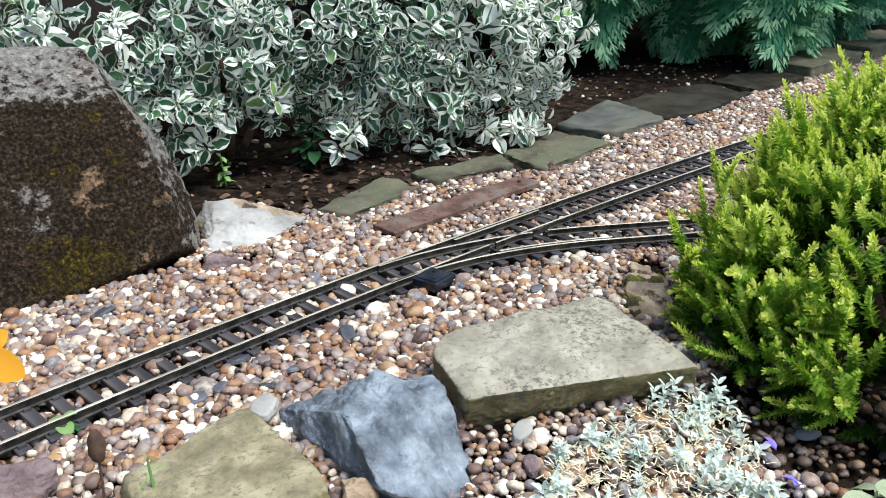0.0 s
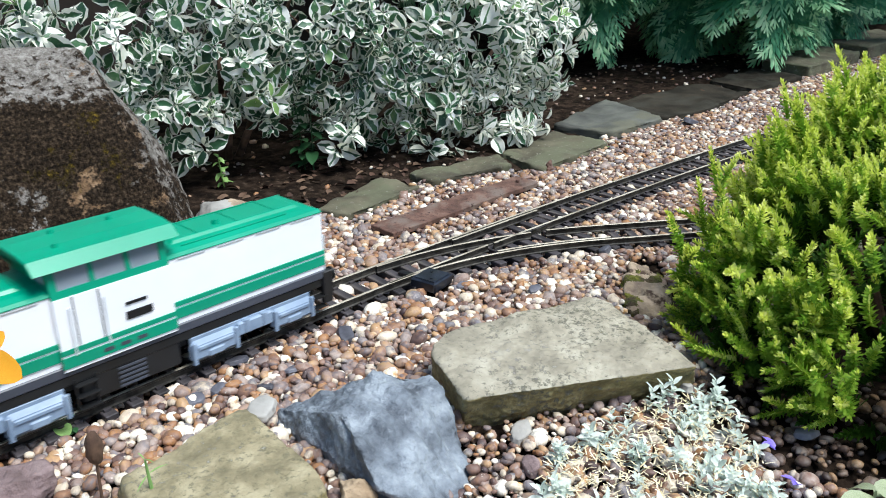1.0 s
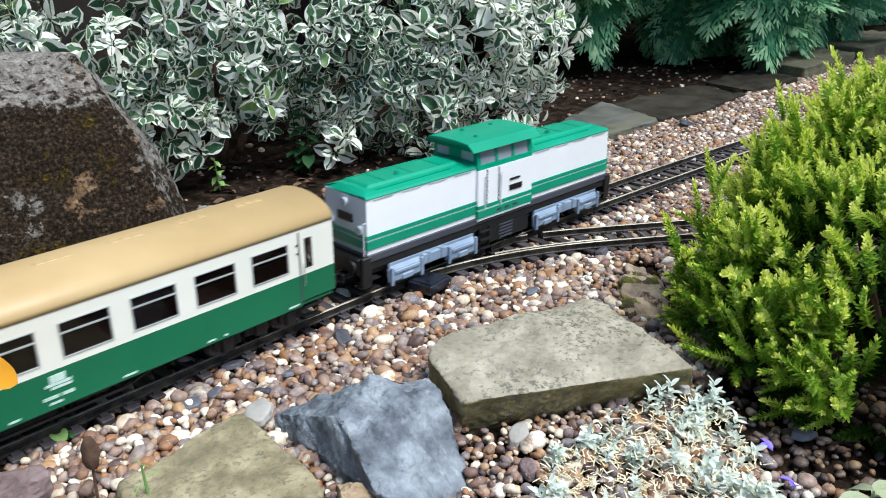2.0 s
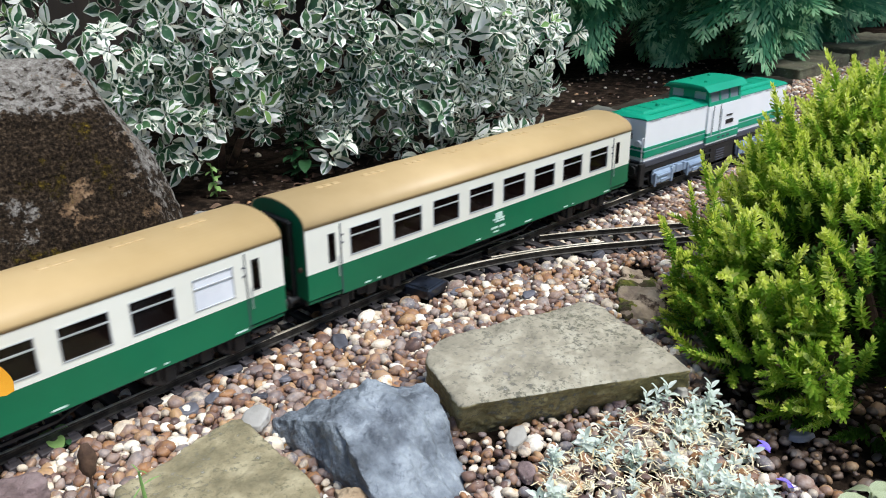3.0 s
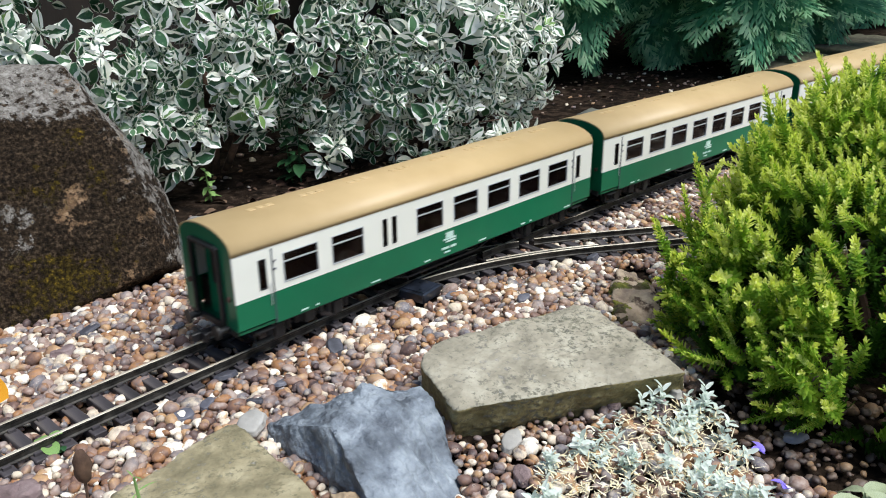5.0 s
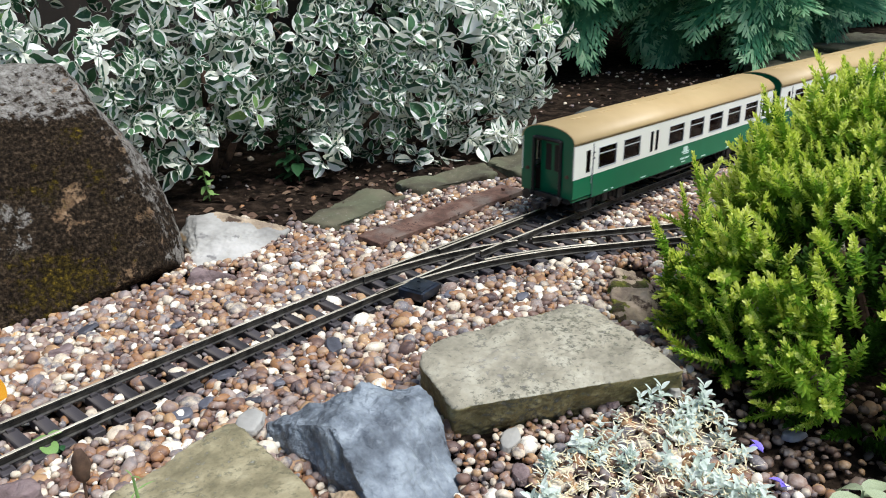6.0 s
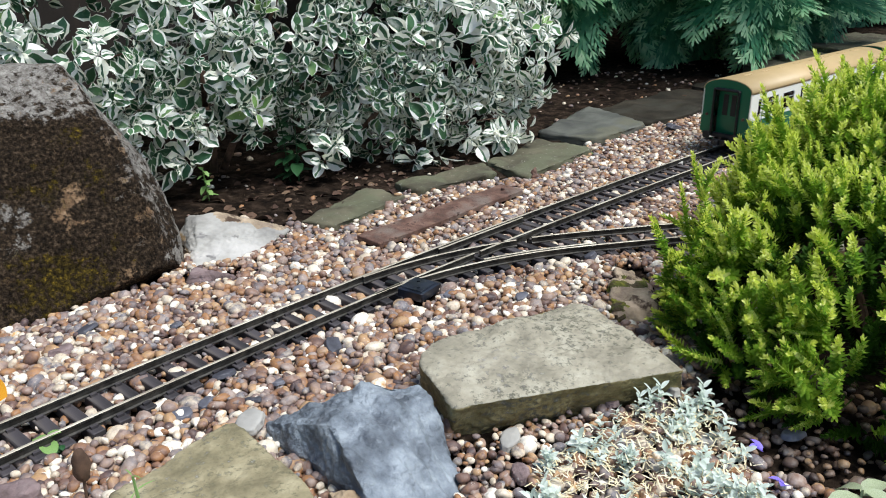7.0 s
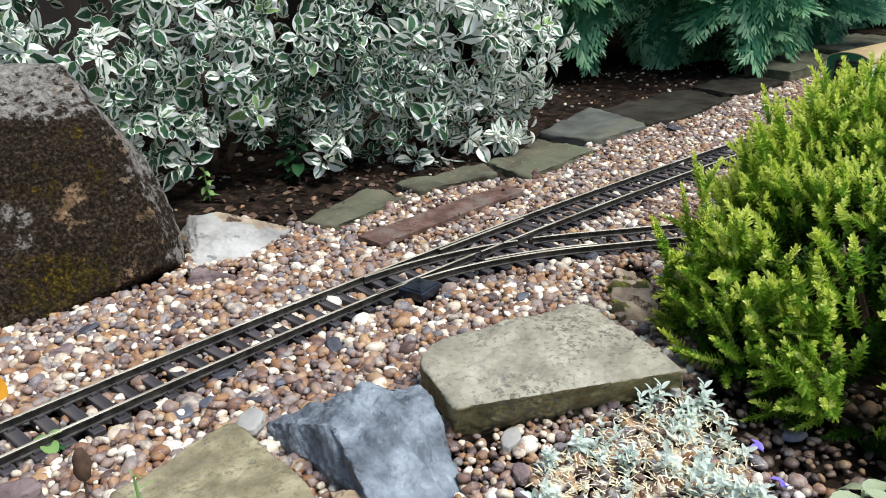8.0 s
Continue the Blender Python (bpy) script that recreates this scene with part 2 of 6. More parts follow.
M["marking"] = surface("marking", [(0.2, "a8cdbf"), (0.8, "cfe4da")], 30, 0.5, 0.0, 500)
M["pale_panel"] = surface("pale_panel", [(0.2, "dcdfe6"), (0.8, "eceef2")], 30, 0.4, 0.0, 500)
M["lamp_white"] = surface("lamp_white", [(0.2, "cfd3d8"), (0.8, "e8ebef")], 30, 0.2, 0.0, 500)
M["glass_coach"] = glassy("glass_coach", "150d0b", 0.06, 0.5)
# the strong pale tint puts reflected daylight into the panes' colour
M["glass_cab"] = glassy("glass_cab", "bcc7d3", 0.08, 0.72)


# ---- building tools ----
def part(name, bm, material, parent, label="", smooth=False, at=None):
    """Links a bmesh as one mesh object under a thing or a part."""
    me = bpy.data.meshes.new(name)
    bm.to_mesh(me)
    bm.free()
    if smooth:
        for p in me.polygons:
            p.use_smooth = True
    for mt in (material if isinstance(material, (list, tuple)) else [material]):
        me.materials.append(mt)
    ob = new(name, me)
    ob.parent = parent
    if at is not None:
        ob.matrix_basis = at
    if label:
        ob["label"] = label
    return ob


def shared(name, me, parent, m):
    ob = new(name, me)
    ob.parent = parent
    ob.matrix_basis = m
    return ob


def box(bm, x0, x1, y0, y1, z0, z1, bevel=0.0, mat_index=0):
    r = bmesh.ops.create_cube(bm, size=1.0, matrix=Matrix.LocRotScale(((x0 + x1) / 2, (y0 + y1) / 2, (z0 + z1) / 2), None, (x1 - x0, y1 - y0, z1 - z0)))
    vs = r["verts"]
    if bevel:
        es = list({e for v in vs for e in v.link_edges})
        out = bmesh.ops.bevel(bm, geom=es, offset=bevel, segments=1, affect="EDGES")
        vs = list({v for f in out["faces"] for v in f.verts} | {v for v in vs if v.is_valid})
    for f in {f for v in vs if v.is_valid for f in v.link_faces}:
        f.material_index = mat_index
    return vs


def cyl(bm, p, q, r0, r1=None, seg=12, caps=True):
    p, q = Vector(p), Vector(q)
    d = q - p
    m = Matrix.Translation((p + q) / 2) @ d.to_track_quat("Z", "Y").to_matrix().to_4x4()
    return bmesh.ops.create_cone(bm, cap_ends=caps, segments=seg, radius1=r0, radius2=r0 if r1 is None else r1, depth=d.length, matrix=m)["verts"]


def prism(bm, profile, x0, x1, mat_index=0):
    """A (y, z) profile pushed along x, closed at the ends."""
    a = [bm.verts.new((x0, y, z)) for y, z in profile]
    b = [bm.verts.new((x1, y, z)) for y, z in profile]
    k = len(profile)
    fs = [bm.faces.new((a[i], b[i], b[(i + 1) % k], a[(i + 1) % k])) for i in range(k)]
    fs += [bm.faces.new(a[::-1]), bm.faces.new(b)]
    for f in fs:
        f.material_index = mat_index
    bmesh.ops.recalc_face_normals(bm, faces=fs)
    return fs


def empty(name, label, category, group="", kind="", m=None):
    ob = tagged(new(name), label, category, group, kind)
    if m is not None:
        ob.matrix_basis = m
    return ob


def tri_mesh(name, verts, tris, mats, mat_ids=None, smooth=True):
    """A mesh from arrays of triangles."""
    me = bpy.data.meshes.new(name)
    verts = np.asarray(verts, np.float32)
    tris = np.asarray(tris, np.int32)
    me.vertices.add(len(verts))
    me.vertices.foreach_set("co", verts.ravel())
    me.loops.add(tris.size)
    me.loops.foreach_set("vertex_index", tris.ravel())
    me.polygons.add(len(tris))
    me.polygons.foreach_set("loop_start", np.arange(0, tris.size, 3, dtype=np.int32))
    me.polygons.foreach_set("use_smooth", np.full(len(tris), smooth))
    if mat_ids is not None:
        me.polygons.foreach_set("material_index", np.asarray(mat_ids, np.int32))
    for mt in mats:
        me.materials.append(mt)
    me.update(calc_edges=True)
    me.validate()
    return me


def scatter(name, templates, choice, mats4, materials, smooth=True):
    """Joins many placed copies of small templates (verts, tris, ids) into one mesh."""
    V, T, I, base = [], [], [], 0
    choice = np.asarray(choice)
    mats4 = np.asarray(mats4)
    for k, (tv, tt, ti) in enumerate(templates):
        sel = mats4[choice == k]
        if not len(sel):
            continue
        v = np.einsum("nij,vj->nvi", sel[:, :3, :3], tv) + sel[:, None, :3, 3]
        V.append(v.reshape(-1, 3))
        T.append((tt[None] + (np.arange(len(sel)) * len(tv))[:, None, None] + base).reshape(-1, 3))
        I.append(np.tile(ti, len(sel)))
        base += len(sel) * len(tv)
    return tri_mesh(name, np.concatenate(V), np.concatenate(T), materials, np.concatenate(I), smooth)


def rand_rot(n, rng, tilt):
    """Random turns about z, tipped by up to tilt radians."""
    a, b, c = rng.uniform(0, 2 * np.pi, n), rng.normal(0, tilt, n), rng.normal(0, tilt, n)
    ca, sa, cb, sb, cc, sc = np.cos(a), np.sin(a), np.cos(b), np.sin(b), np.cos(c), np.sin(c)
    z0, o1 = np.zeros(n), np.ones(n)
    Rz = np.array([[ca, -sa, z0], [sa, ca, z0], [z0, z0, o1]]).transpose(2, 0, 1)
    Rx = np.array([[o1, z0, z0], [z0, cb, -sb], [z0, sb, cb]]).transpose(2, 0, 1)
    Ry = np.array([[cc, z0, sc], [z0, o1, z0], [-sc, z0, cc]]).transpose(2, 0, 1)
    return Rx @ Ry @ Rz


def place(rot, scale, loc):
    m = np.zeros((len(loc), 4, 4))
    m[:, :3, :3] = rot * scale[:, None, :]
    m[:, :3, 3] = loc
    m[:, 3, 3] = 1
    return m


def frame_to(d, up=(0, 0, 1)):
    """A turn whose y axis lies along d and whose z axis is near up."""
    y = Vector(d).normalized()
    x = y.cross(Vector(up))
    x = x.normalized() if x.length > 1e-4 else Vector((1, 0, 0))
    z = x.cross(y)
    return Matrix((x, y, z)).transposed()


def inside(poly, x, y):
    c = np.zeros(np.shape(x), bool)
    k = len(poly)
    for i in range(k):
        (x0, y0), (x1, y1) = poly[i], poly[(i + 1) % k]
        if y0 != y1:
            c ^= ((y0 > y) != (y1 > y)) & (x < (x1 - x0) * (y - y0) / (y1 - y0) + x0)
    return c


# ---- the line of the track ----
def line_y(x):
    x = np.asarray(x, float)
    f = lambda u: -0.0434 + 0.0695 * u - 0.0638 * u**2 + 0.0093 * u**3
    g = lambda u: 0.0695 - 0.1276 * u + 0.0279 * u**2
    lo, hi = -0.3, 2.1
    xc = np.clip(x, lo, hi)
    return f(xc) + np.where(x < lo, (x - lo) * g(lo), 0) + np.where(x > hi, (x - hi) * g(hi), 0)


def line_at(x):
    """Place and heading of the main line at x."""
    y0, y1 = float(line_y(x - 0.01)), float(line_y(x + 0.01))
    return float(line_y(x)), math.atan2(y1 - y0, 0.02)


def branch_y(x):
    """Centre of the diverging line."""
    x = np.asarray(x, float)
    u = np.clip(x - 0.36, 0, 0.30)
    base = line_y(0.36) + 0.021 * (x - 0.36)
    over_ = np.clip(x - 0.66, 0, None)
    return base - 1.08 * u**2 - over_ * 0.648


def edging_y(x):
    return np.interp(x, [-1, 0.25, 0.45, 0.65, 0.83, 1.05, 1.3, 1.7, 2.2, 4.0], [0.19, 0.19, 0.19, 0.18, 0.14, 0.165, 0.17, 0.19, 0.2, 0.2])


def ground_z(x, y):
    rise = np.clip((y - edging_y(x)) / 0.08, 0, 1)
    front = np.clip((-0.26 - y + 0.15 * (x - 0.25)) / 0.05, 0, 1)
    return -0.019 + 0.010 * rise - 0.004 * front


# ---- ground ----
def build_ground():
    xs = np.concatenate([[-60, -20, -6, -2.5], np.arange(-1.0, 3.6, 0.02), [5, 9, 20, 60]])
    ys = np.concatenate([[-60, -20, -6, -2, -1], np.arange(-0.7, 1.2, 0.02), [2, 4, 9, 20, 60]])
    X, Y = np.meshgrid(xs, ys)
    Z = ground_z(X, Y)
    rng = np.random.default_rng(3)
    Z = Z + rng.normal(0, 0.0012, Z.shape)
    k, r = len(xs), len(ys)
    i = (np.arange(r - 1)[:, None] * k + np.arange(k - 1)[None]).ravel()
    tris = np.concatenate([np.stack([i, i + 1, i + k + 1], 1), np.stack([i, i + k + 1, i + k], 1)])
    me = tri_mesh("ground", np.stack([X.ravel(), Y.ravel(), Z.ravel()], 1), tris, [M["soil"]])
    tagged(new("ground", me), "dark damp garden soil under gravel and plants", "soil", kind="structure")


build_ground()


def light_block():
    """A plain dark wall, added unseen behind the plants to block light."""
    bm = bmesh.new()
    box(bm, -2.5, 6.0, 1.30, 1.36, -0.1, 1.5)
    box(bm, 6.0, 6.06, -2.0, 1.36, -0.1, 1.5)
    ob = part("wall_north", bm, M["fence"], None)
    tagged(ob, "plain dark fence-like wall added behind the hedge to block light", "fence", kind="structure")


light_block()

# ---- rocks ----
FOOT = []


def ico(level):
    bm = bmesh.new()
    bmesh.ops.create_icosphere(bm, subdivisions=level, radius=1.0)
    bm.verts.ensure_lookup_table()
    v = np.array([p.co[:] for p in bm.verts])
    t = np.array([[p.index for p in f.verts] for f in bm.faces])
    bm.free()
    return v, t


def rock(name, pts, material, label, category="rock", cuts=6, amp=0.004, freq=25, fine=0.0012, seed=1, flat=False, patch=None, foot=True, smooth=2, group="", grain=None, edge=None, cover=None):
    """A stone: a fine ball shrunk on to the hull of a few corners, its edges worn round, then roughened."""
    hb = bmesh.new()
    P = np.array(pts, float)
    mid, half = (P.max(0) + P.min(0)) / 2, (P.max(0) - P.min(0)) / 2
    for p in (P - mid) / half:
        hb.verts.new(p)
    hull = bmesh.ops.convex_hull(hb, input=hb.verts)
    hb.normal_update()
    planes = []
    for f in hb.faces:
        d = f.calc_center_median().dot(f.normal)
        if d > 1e-3:
            planes.append((*(f.normal / d),))
    hb.free()
    planes = np.array(planes)
    v, t = ico(cuts)
    dots = np.clip(v @ planes.T, 1e-6, None)
    k = edge or {0: 60, 1: 34, 2: 20}[smooth]
    top = dots.max(1, keepdims=True)
    r = 1 / (top[:, 0] * ((dots / top) ** k).sum(1) ** (1 / k))
    v = v * r[:, None] * half + mid
    me = bpy.data.meshes.new(name)
    me = tri_mesh(name, v, t, [material])
    off = Vector((seed * 3.1, seed * 1.7, seed * 0.9))
    nr = np.zeros(len(v) * 3)
    me.vertices.foreach_get("normal", nr)
    nr = nr.reshape(-1, 3)
    move = np.zeros(len(v))
    for i, p in enumerate(v):
        p = Vector(p)
        a = noise.fractal(p * freq + off, 1.0, 2.0, 4) * amp
        a -= abs(noise.noise(p * freq * 0.6 + off * 2)) * amp * 0.8
        a += noise.noise(p * 220 + off) * fine
        if grain:
            g = Vector(grain).normalized()
            q = p - g * (p.dot(g) * 0.82)
            a += (abs(noise.noise(q * 48 + off)) - 0.3) * amp * 1.1 + noise.noise(q * 110 + off) * amp * 0.35
        move[i] = a
    v = v + nr * move[:, None]
    me = tri_mesh(name, v, t, [material] + (patch[0] if patch else []), None, smooth=not flat)
    if patch:
        cen = v[t].mean(1)
        fn = np.cross(v[t[:, 1]] - v[t[:, 0]], v[t[:, 2]] - v[t[:, 0]])
        fn /= np.linalg.norm(fn, axis=1, keepdims=True) + 1e-12
        me.polygons.foreach_set("material_index", np.array([patch[1](Vector(c), Vector(n_)) for c, n_ in zip(cen, fn)], np.int32))
    if cover:
        val = np.array([(*cover(Vector(c), Vector(n_)), 1.0) for c, n_ in zip(v, nr)], np.float32)
        me.attributes.new("cover", "FLOAT_COLOR", "POINT").data.foreach_set("color", val.ravel())
    ob = tagged(new(name, me), label, category, group)
    if foot:
        c = P[:, :2]
        cen = c.mean(0)
        best = {}
        for x_, y_ in c:
            a = math.atan2(y_ - cen[1], x_ - cen[0])
            b, d = int((a + np.pi) / (2 * np.pi) * 14), math.hypot(x_ - cen[0], y_ - cen[1])
            if b not in best or d > best[b][0]:
                best[b] = (d, a, x_, y_)
        FOOT.append([(x_, y_) for d, a, x_, y_ in sorted(best.values(), key=lambda q: q[1])])
    return ob


def near_spots(c, spots, spread):
    """How well inside one of the spots c lies, from 0 to 1."""
    return max(min(1.0, max(0.0, 0.5 + (r - (c - Vector((x_, y_, z_))).length) / spread)) for x_, y_, z_, r in spots)


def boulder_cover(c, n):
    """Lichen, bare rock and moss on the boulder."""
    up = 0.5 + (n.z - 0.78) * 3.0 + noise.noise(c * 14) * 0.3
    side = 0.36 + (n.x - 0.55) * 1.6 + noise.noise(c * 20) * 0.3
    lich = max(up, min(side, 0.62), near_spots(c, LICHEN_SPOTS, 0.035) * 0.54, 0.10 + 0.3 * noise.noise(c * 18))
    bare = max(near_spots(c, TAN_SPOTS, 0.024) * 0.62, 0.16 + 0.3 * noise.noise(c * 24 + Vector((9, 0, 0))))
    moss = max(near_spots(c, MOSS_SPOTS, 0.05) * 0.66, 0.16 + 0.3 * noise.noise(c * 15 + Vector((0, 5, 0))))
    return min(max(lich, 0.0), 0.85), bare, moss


def stone_cover(c, n):
    """Algae on the flanks, dark and pale lichen dots on top."""
    return min(1.0, max(0.0, 0.80 - n.z * 0.95)), 0.36 + 0.16 * noise.noise(c * 14), 0.22 + 0.2 * noise.noise(c * 10 + Vector((4, 0, 0)))


TAN_SPOTS = [(0.161, 0.225, 0.098, 0.017), (0.143, 0.212, 0.079, 0.014), (0.133, 0.203, 0.066, 0.008), (0.191, 0.168, 0.011, 0.013), (0.177, 0.170, 0.001, 0.008), (0.238, 0.203, 0.066, 0.011), (0.218, 0.194, 0.063, 0.006), (0.242, 0.191, 0.031, 0.008), (0.132, 0.174, 0.004, 0.009), (0.219, 0.248, 0.147, 0.006), (0.224, 0.221, 0.108, 0.006), (0.074, 0.192, 0.030, 0.006)]
MOSS_SPOTS = [(0.124, 0.184, 0.021, 0.037), (0.089, 0.182, 0.013, 0.028), (0.157, 0.178, 0.015, 0.022), (0.194, 0.226, 0.113, 0.018), (0.197, 0.218, 0.098, 0.012), (0.183, 0.258, 0.155, 0.018), (0.144, 0.235, 0.106, 0.019), (0.114, 0.242, 0.105, 0.012), (0.089, 0.197, 0.043, 0.015), (0.185, 0.187, 0.041, 0.012), (0.098, 0.170, -0.010, 0.019)]
LICHEN_SPOTS = [(0.097, 0.229, 0.087, 0.021), (0.101, 0.212, 0.064, 0.015), (0.081, 0.209, 0.058, 0.012), (0.127, 0.227, 0.089, 0.008), (0.228, 0.224, 0.113, 0.018), (0.235, 0.209, 0.088, 0.013), (0.250, 0.213, 0.059, 0.008), (0.227, 0.251, 0.148, 0.014), (0.212, 0.184, 0.038, 0.006), (0.260, 0.209, 0.039, 0.005), (0.209, 0.211, 0.086, 0.006)]
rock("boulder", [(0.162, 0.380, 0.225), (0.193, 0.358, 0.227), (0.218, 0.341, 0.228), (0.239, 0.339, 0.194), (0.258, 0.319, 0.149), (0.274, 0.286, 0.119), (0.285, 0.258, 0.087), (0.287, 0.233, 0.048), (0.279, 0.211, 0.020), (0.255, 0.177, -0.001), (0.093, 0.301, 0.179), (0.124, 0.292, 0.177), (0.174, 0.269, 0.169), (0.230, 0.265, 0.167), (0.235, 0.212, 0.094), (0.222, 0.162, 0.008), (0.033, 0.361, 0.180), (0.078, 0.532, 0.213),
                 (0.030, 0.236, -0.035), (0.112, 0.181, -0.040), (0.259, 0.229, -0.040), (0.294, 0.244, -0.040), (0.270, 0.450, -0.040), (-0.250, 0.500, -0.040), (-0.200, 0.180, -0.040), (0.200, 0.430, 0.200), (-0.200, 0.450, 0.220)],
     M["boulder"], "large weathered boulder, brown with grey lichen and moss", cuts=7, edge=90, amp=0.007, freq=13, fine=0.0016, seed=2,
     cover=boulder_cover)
rock("white_stone", [(0.320, 0.288, 0.016), (0.329, 0.270, 0.024), (0.367, 0.248, 0.020), (0.397, 0.217, 0.008), (0.426, 0.201, -0.006), (0.405, 0.208, -0.024), (0.340, 0.168, -0.024), (0.295, 0.152, -0.024), (0.267, 0.176, -0.024), (0.300, 0.290, -0.030), (0.440, 0.230, -0.030)],
     M["white_rock"], "pale grey and white angular stone with a tan crust", cuts=6, edge=90, amp=0.0035, freq=22, seed=3, grain=(0.6, -0.4, -0.6),
     patch=([M["boulder_tan"]], lambda c, n: 1 if c.x > 0.345 and c.z + 0.006 * noise.noise(c * 50) > 0.010 - (c.x - 0.36) * 0.25 else 0))
rock("flat_pink_stone", [(0.235, 0.150, -0.03), (0.29, 0.110, -0.03), (0.31, 0.135, -0.03), (0.26, 0.185, -0.03), (0.25, 0.155, -0.004), (0.29, 0.122, -0.006), (0.265, 0.17, -0.002)],
     M["pink_rock"], "small flat pinkish stone half buried in gravel", cuts=5, amp=0.002, seed=4)
rock("sandstone_slab", [(0.262, -0.222, 0.022), (0.300, -0.200, 0.024), (0.377, -0.221, 0.023), (0.455, -0.240, 0.021), (0.468, -0.262, 0.019), (0.442, -0.322, 0.018), (0.417, -0.386, 0.018),
                        (0.372, -0.352, 0.021), (0.31, -0.314, 0.022), (0.265, -0.299, 0.022), (0.236, -0.290, 0.020),
                        (0.279, -0.207, -0.03), (0.248, -0.272, -0.03), (0.293, -0.287, -0.03), (0.379, -0.324, -0.03), (0.44, -0.37, -0.03), (0.47, -0.28, -0.03), (0.46, -0.25, -0.03)],
     M["sandstone"], "thick flat sandstone slab with dark lichen spots", cuts=7, amp=0.0026, freq=26, seed=5, smooth=0, cover=stone_cover)
rock("slate_rock", [(0.197, -0.226, 0.034), (0.203, -0.229, 0.034), (0.236, -0.250, 0.026), (0.233, -0.265, 0.022), (0.234, -0.281, 0.006), (0.228, -0.301, -0.010), (0.199, -0.337, -0.024), (0.141, -0.327, 0.002), (0.127, -0.314, 0.006), (0.135, -0.283, 0.028), (0.142, -0.255, 0.036), (0.142, -0.168, -0.004), (0.137, -0.161, -0.016),
                    (0.144, -0.189, -0.030), (0.139, -0.237, -0.032), (0.147, -0.282, -0.030), (0.187, -0.336, -0.030), (0.197, -0.226, -0.032), (0.236, -0.250, -0.032), (0.234, -0.281, -0.032), (0.228, -0.301, -0.032)],
     M["slate"], "blue-grey split slate rock with sharp ridges", cuts=7, amp=0.0056, freq=20, fine=0.0011, seed=6, edge=140, grain=(0.07, -0.87, -0.48))
rock("flat_sandstone", [(0.008, -0.177, 0.004), (0.068, -0.166, 0.004), (0.122, -0.152, 0.004), (0.124, -0.20, 0.006), (0.119, -0.248, 0.006), (0.105, -0.29, 0.006), (-0.01, -0.27, 0.008),
                        (0.0, -0.17, -0.03), (0.122, -0.16, -0.03), (0.112, -0.29, -0.03), (-0.02, -0.27, -0.03)],
     M["buff_stone"], "flat buff sandstone beside the slate rock", cuts=6, amp=0.003, freq=18, seed=7, cover=stone_cover)
rock("tan_stone", [(0.124, -0.287, 0.006), (0.120, -0.279, 0.000), (0.135, -0.298, 0.000), (0.128, -0.296, 0.008), (0.112, -0.297, 0.006), (0.132, -0.308, -0.004), (0.108, -0.306, -0.010), (0.120, -0.279, -0.030), (0.135, -0.298, -0.030), (0.128, -0.296, -0.030), (0.112, -0.297, -0.030), (0.132, -0.308, -0.030), (0.108, -0.306, -0.030)],
     M["tan_rock"], "small rough tan stone against the slate rock", cuts=5, amp=0.004, freq=60, seed=8)
rock("pink_stone", [(-0.035, -0.108, 0.004), (-0.02, -0.118, 0.006), (-0.022, -0.14, 0.008), (-0.06, -0.13, 0.008), (-0.07, -0.10, 0.004), (-0.03, -0.105, -0.03), (-0.015, -0.13, -0.03), (-0.08, -0.12, -0.03), (-0.05, -0.15, -0.03)],
     M["pink_rock"], "rough pinkish stone in the gravel", cuts=5, amp=0.003, freq=50, seed=9)
rock("mossy_stone", [(0.50, -0.265, -0.03), (0.55, -0.21, -0.03), (0.64, -0.165, -0.03), (0.66, -0.20, -0.03), (0.56, -0.30, -0.03), (0.505, -0.262, -0.010), (0.55, -0.222, -0.003), (0.62, -0.182, -0.008), (0.57, -0.27, -0.002)],
     M["boulder_tan"], "knobbly brown stone with a cushion of moss", cuts=6, amp=0.006, freq=45, seed=10,
     patch=([M["moss"]], lambda c, n: 1 if noise.noise(c * 30) + 0.5 * noise.noise(c * 90) > 0.16 else 0))
# flat edging stones between the gravel and the bed
EDGE = [
    ([(0.445, 0.215), (0.468, 0.160), (0.628, 0.190), (0.610, 0.270)], -0.002, "flagstone", 11),
    ([(0.650, 0.252), (0.647, 0.190), (0.803, 0.165), (0.835, 0.225)], 0.0, "flagstone", 12),
    ([(0.838, 0.225), (0.815, 0.118), (1.032, 0.142), (1.02, 0.262)], 0.0, "flagstone", 13),
    ([(1.045, 0.285), (1.078, 0.172), (1.245, 0.168), (1.32, 0.36)], 0.004, "slate_flag", 14),
    # the next two carry the conifer's shade in their colour
    ([(1.30, 0.34), (1.265, 0.185), (1.38, 0.160), (1.65, 0.19), (1.65, 0.33)], 0.000, "shaded_flag", 15),
    ([(1.68, 0.32), (1.665, 0.19), (1.90, 0.18), (1.93, 0.33)], 0.004, "shaded_flag", 16),
    ([(1.96, 0.33), (1.945, 0.185), (2.30, 0.195), (2.33, 0.33)], 0.022, "flagstone", 17),
    ([(2.36, 0.34), (2.35, 0.195), (2.75, 0.2), (2.8, 0.34)], 0.03, "flagstone", 18),
]
M["slate_flag"] = surface("slate_flag", [(0.2, "3c3c39"), (0.5, "4f504a"), (0.8, "65665e")], 12, 0.75, 0.4, 120, mottle="5b5a4b", mottle_scale=9, mottle_cut=(0.52, 0.62))
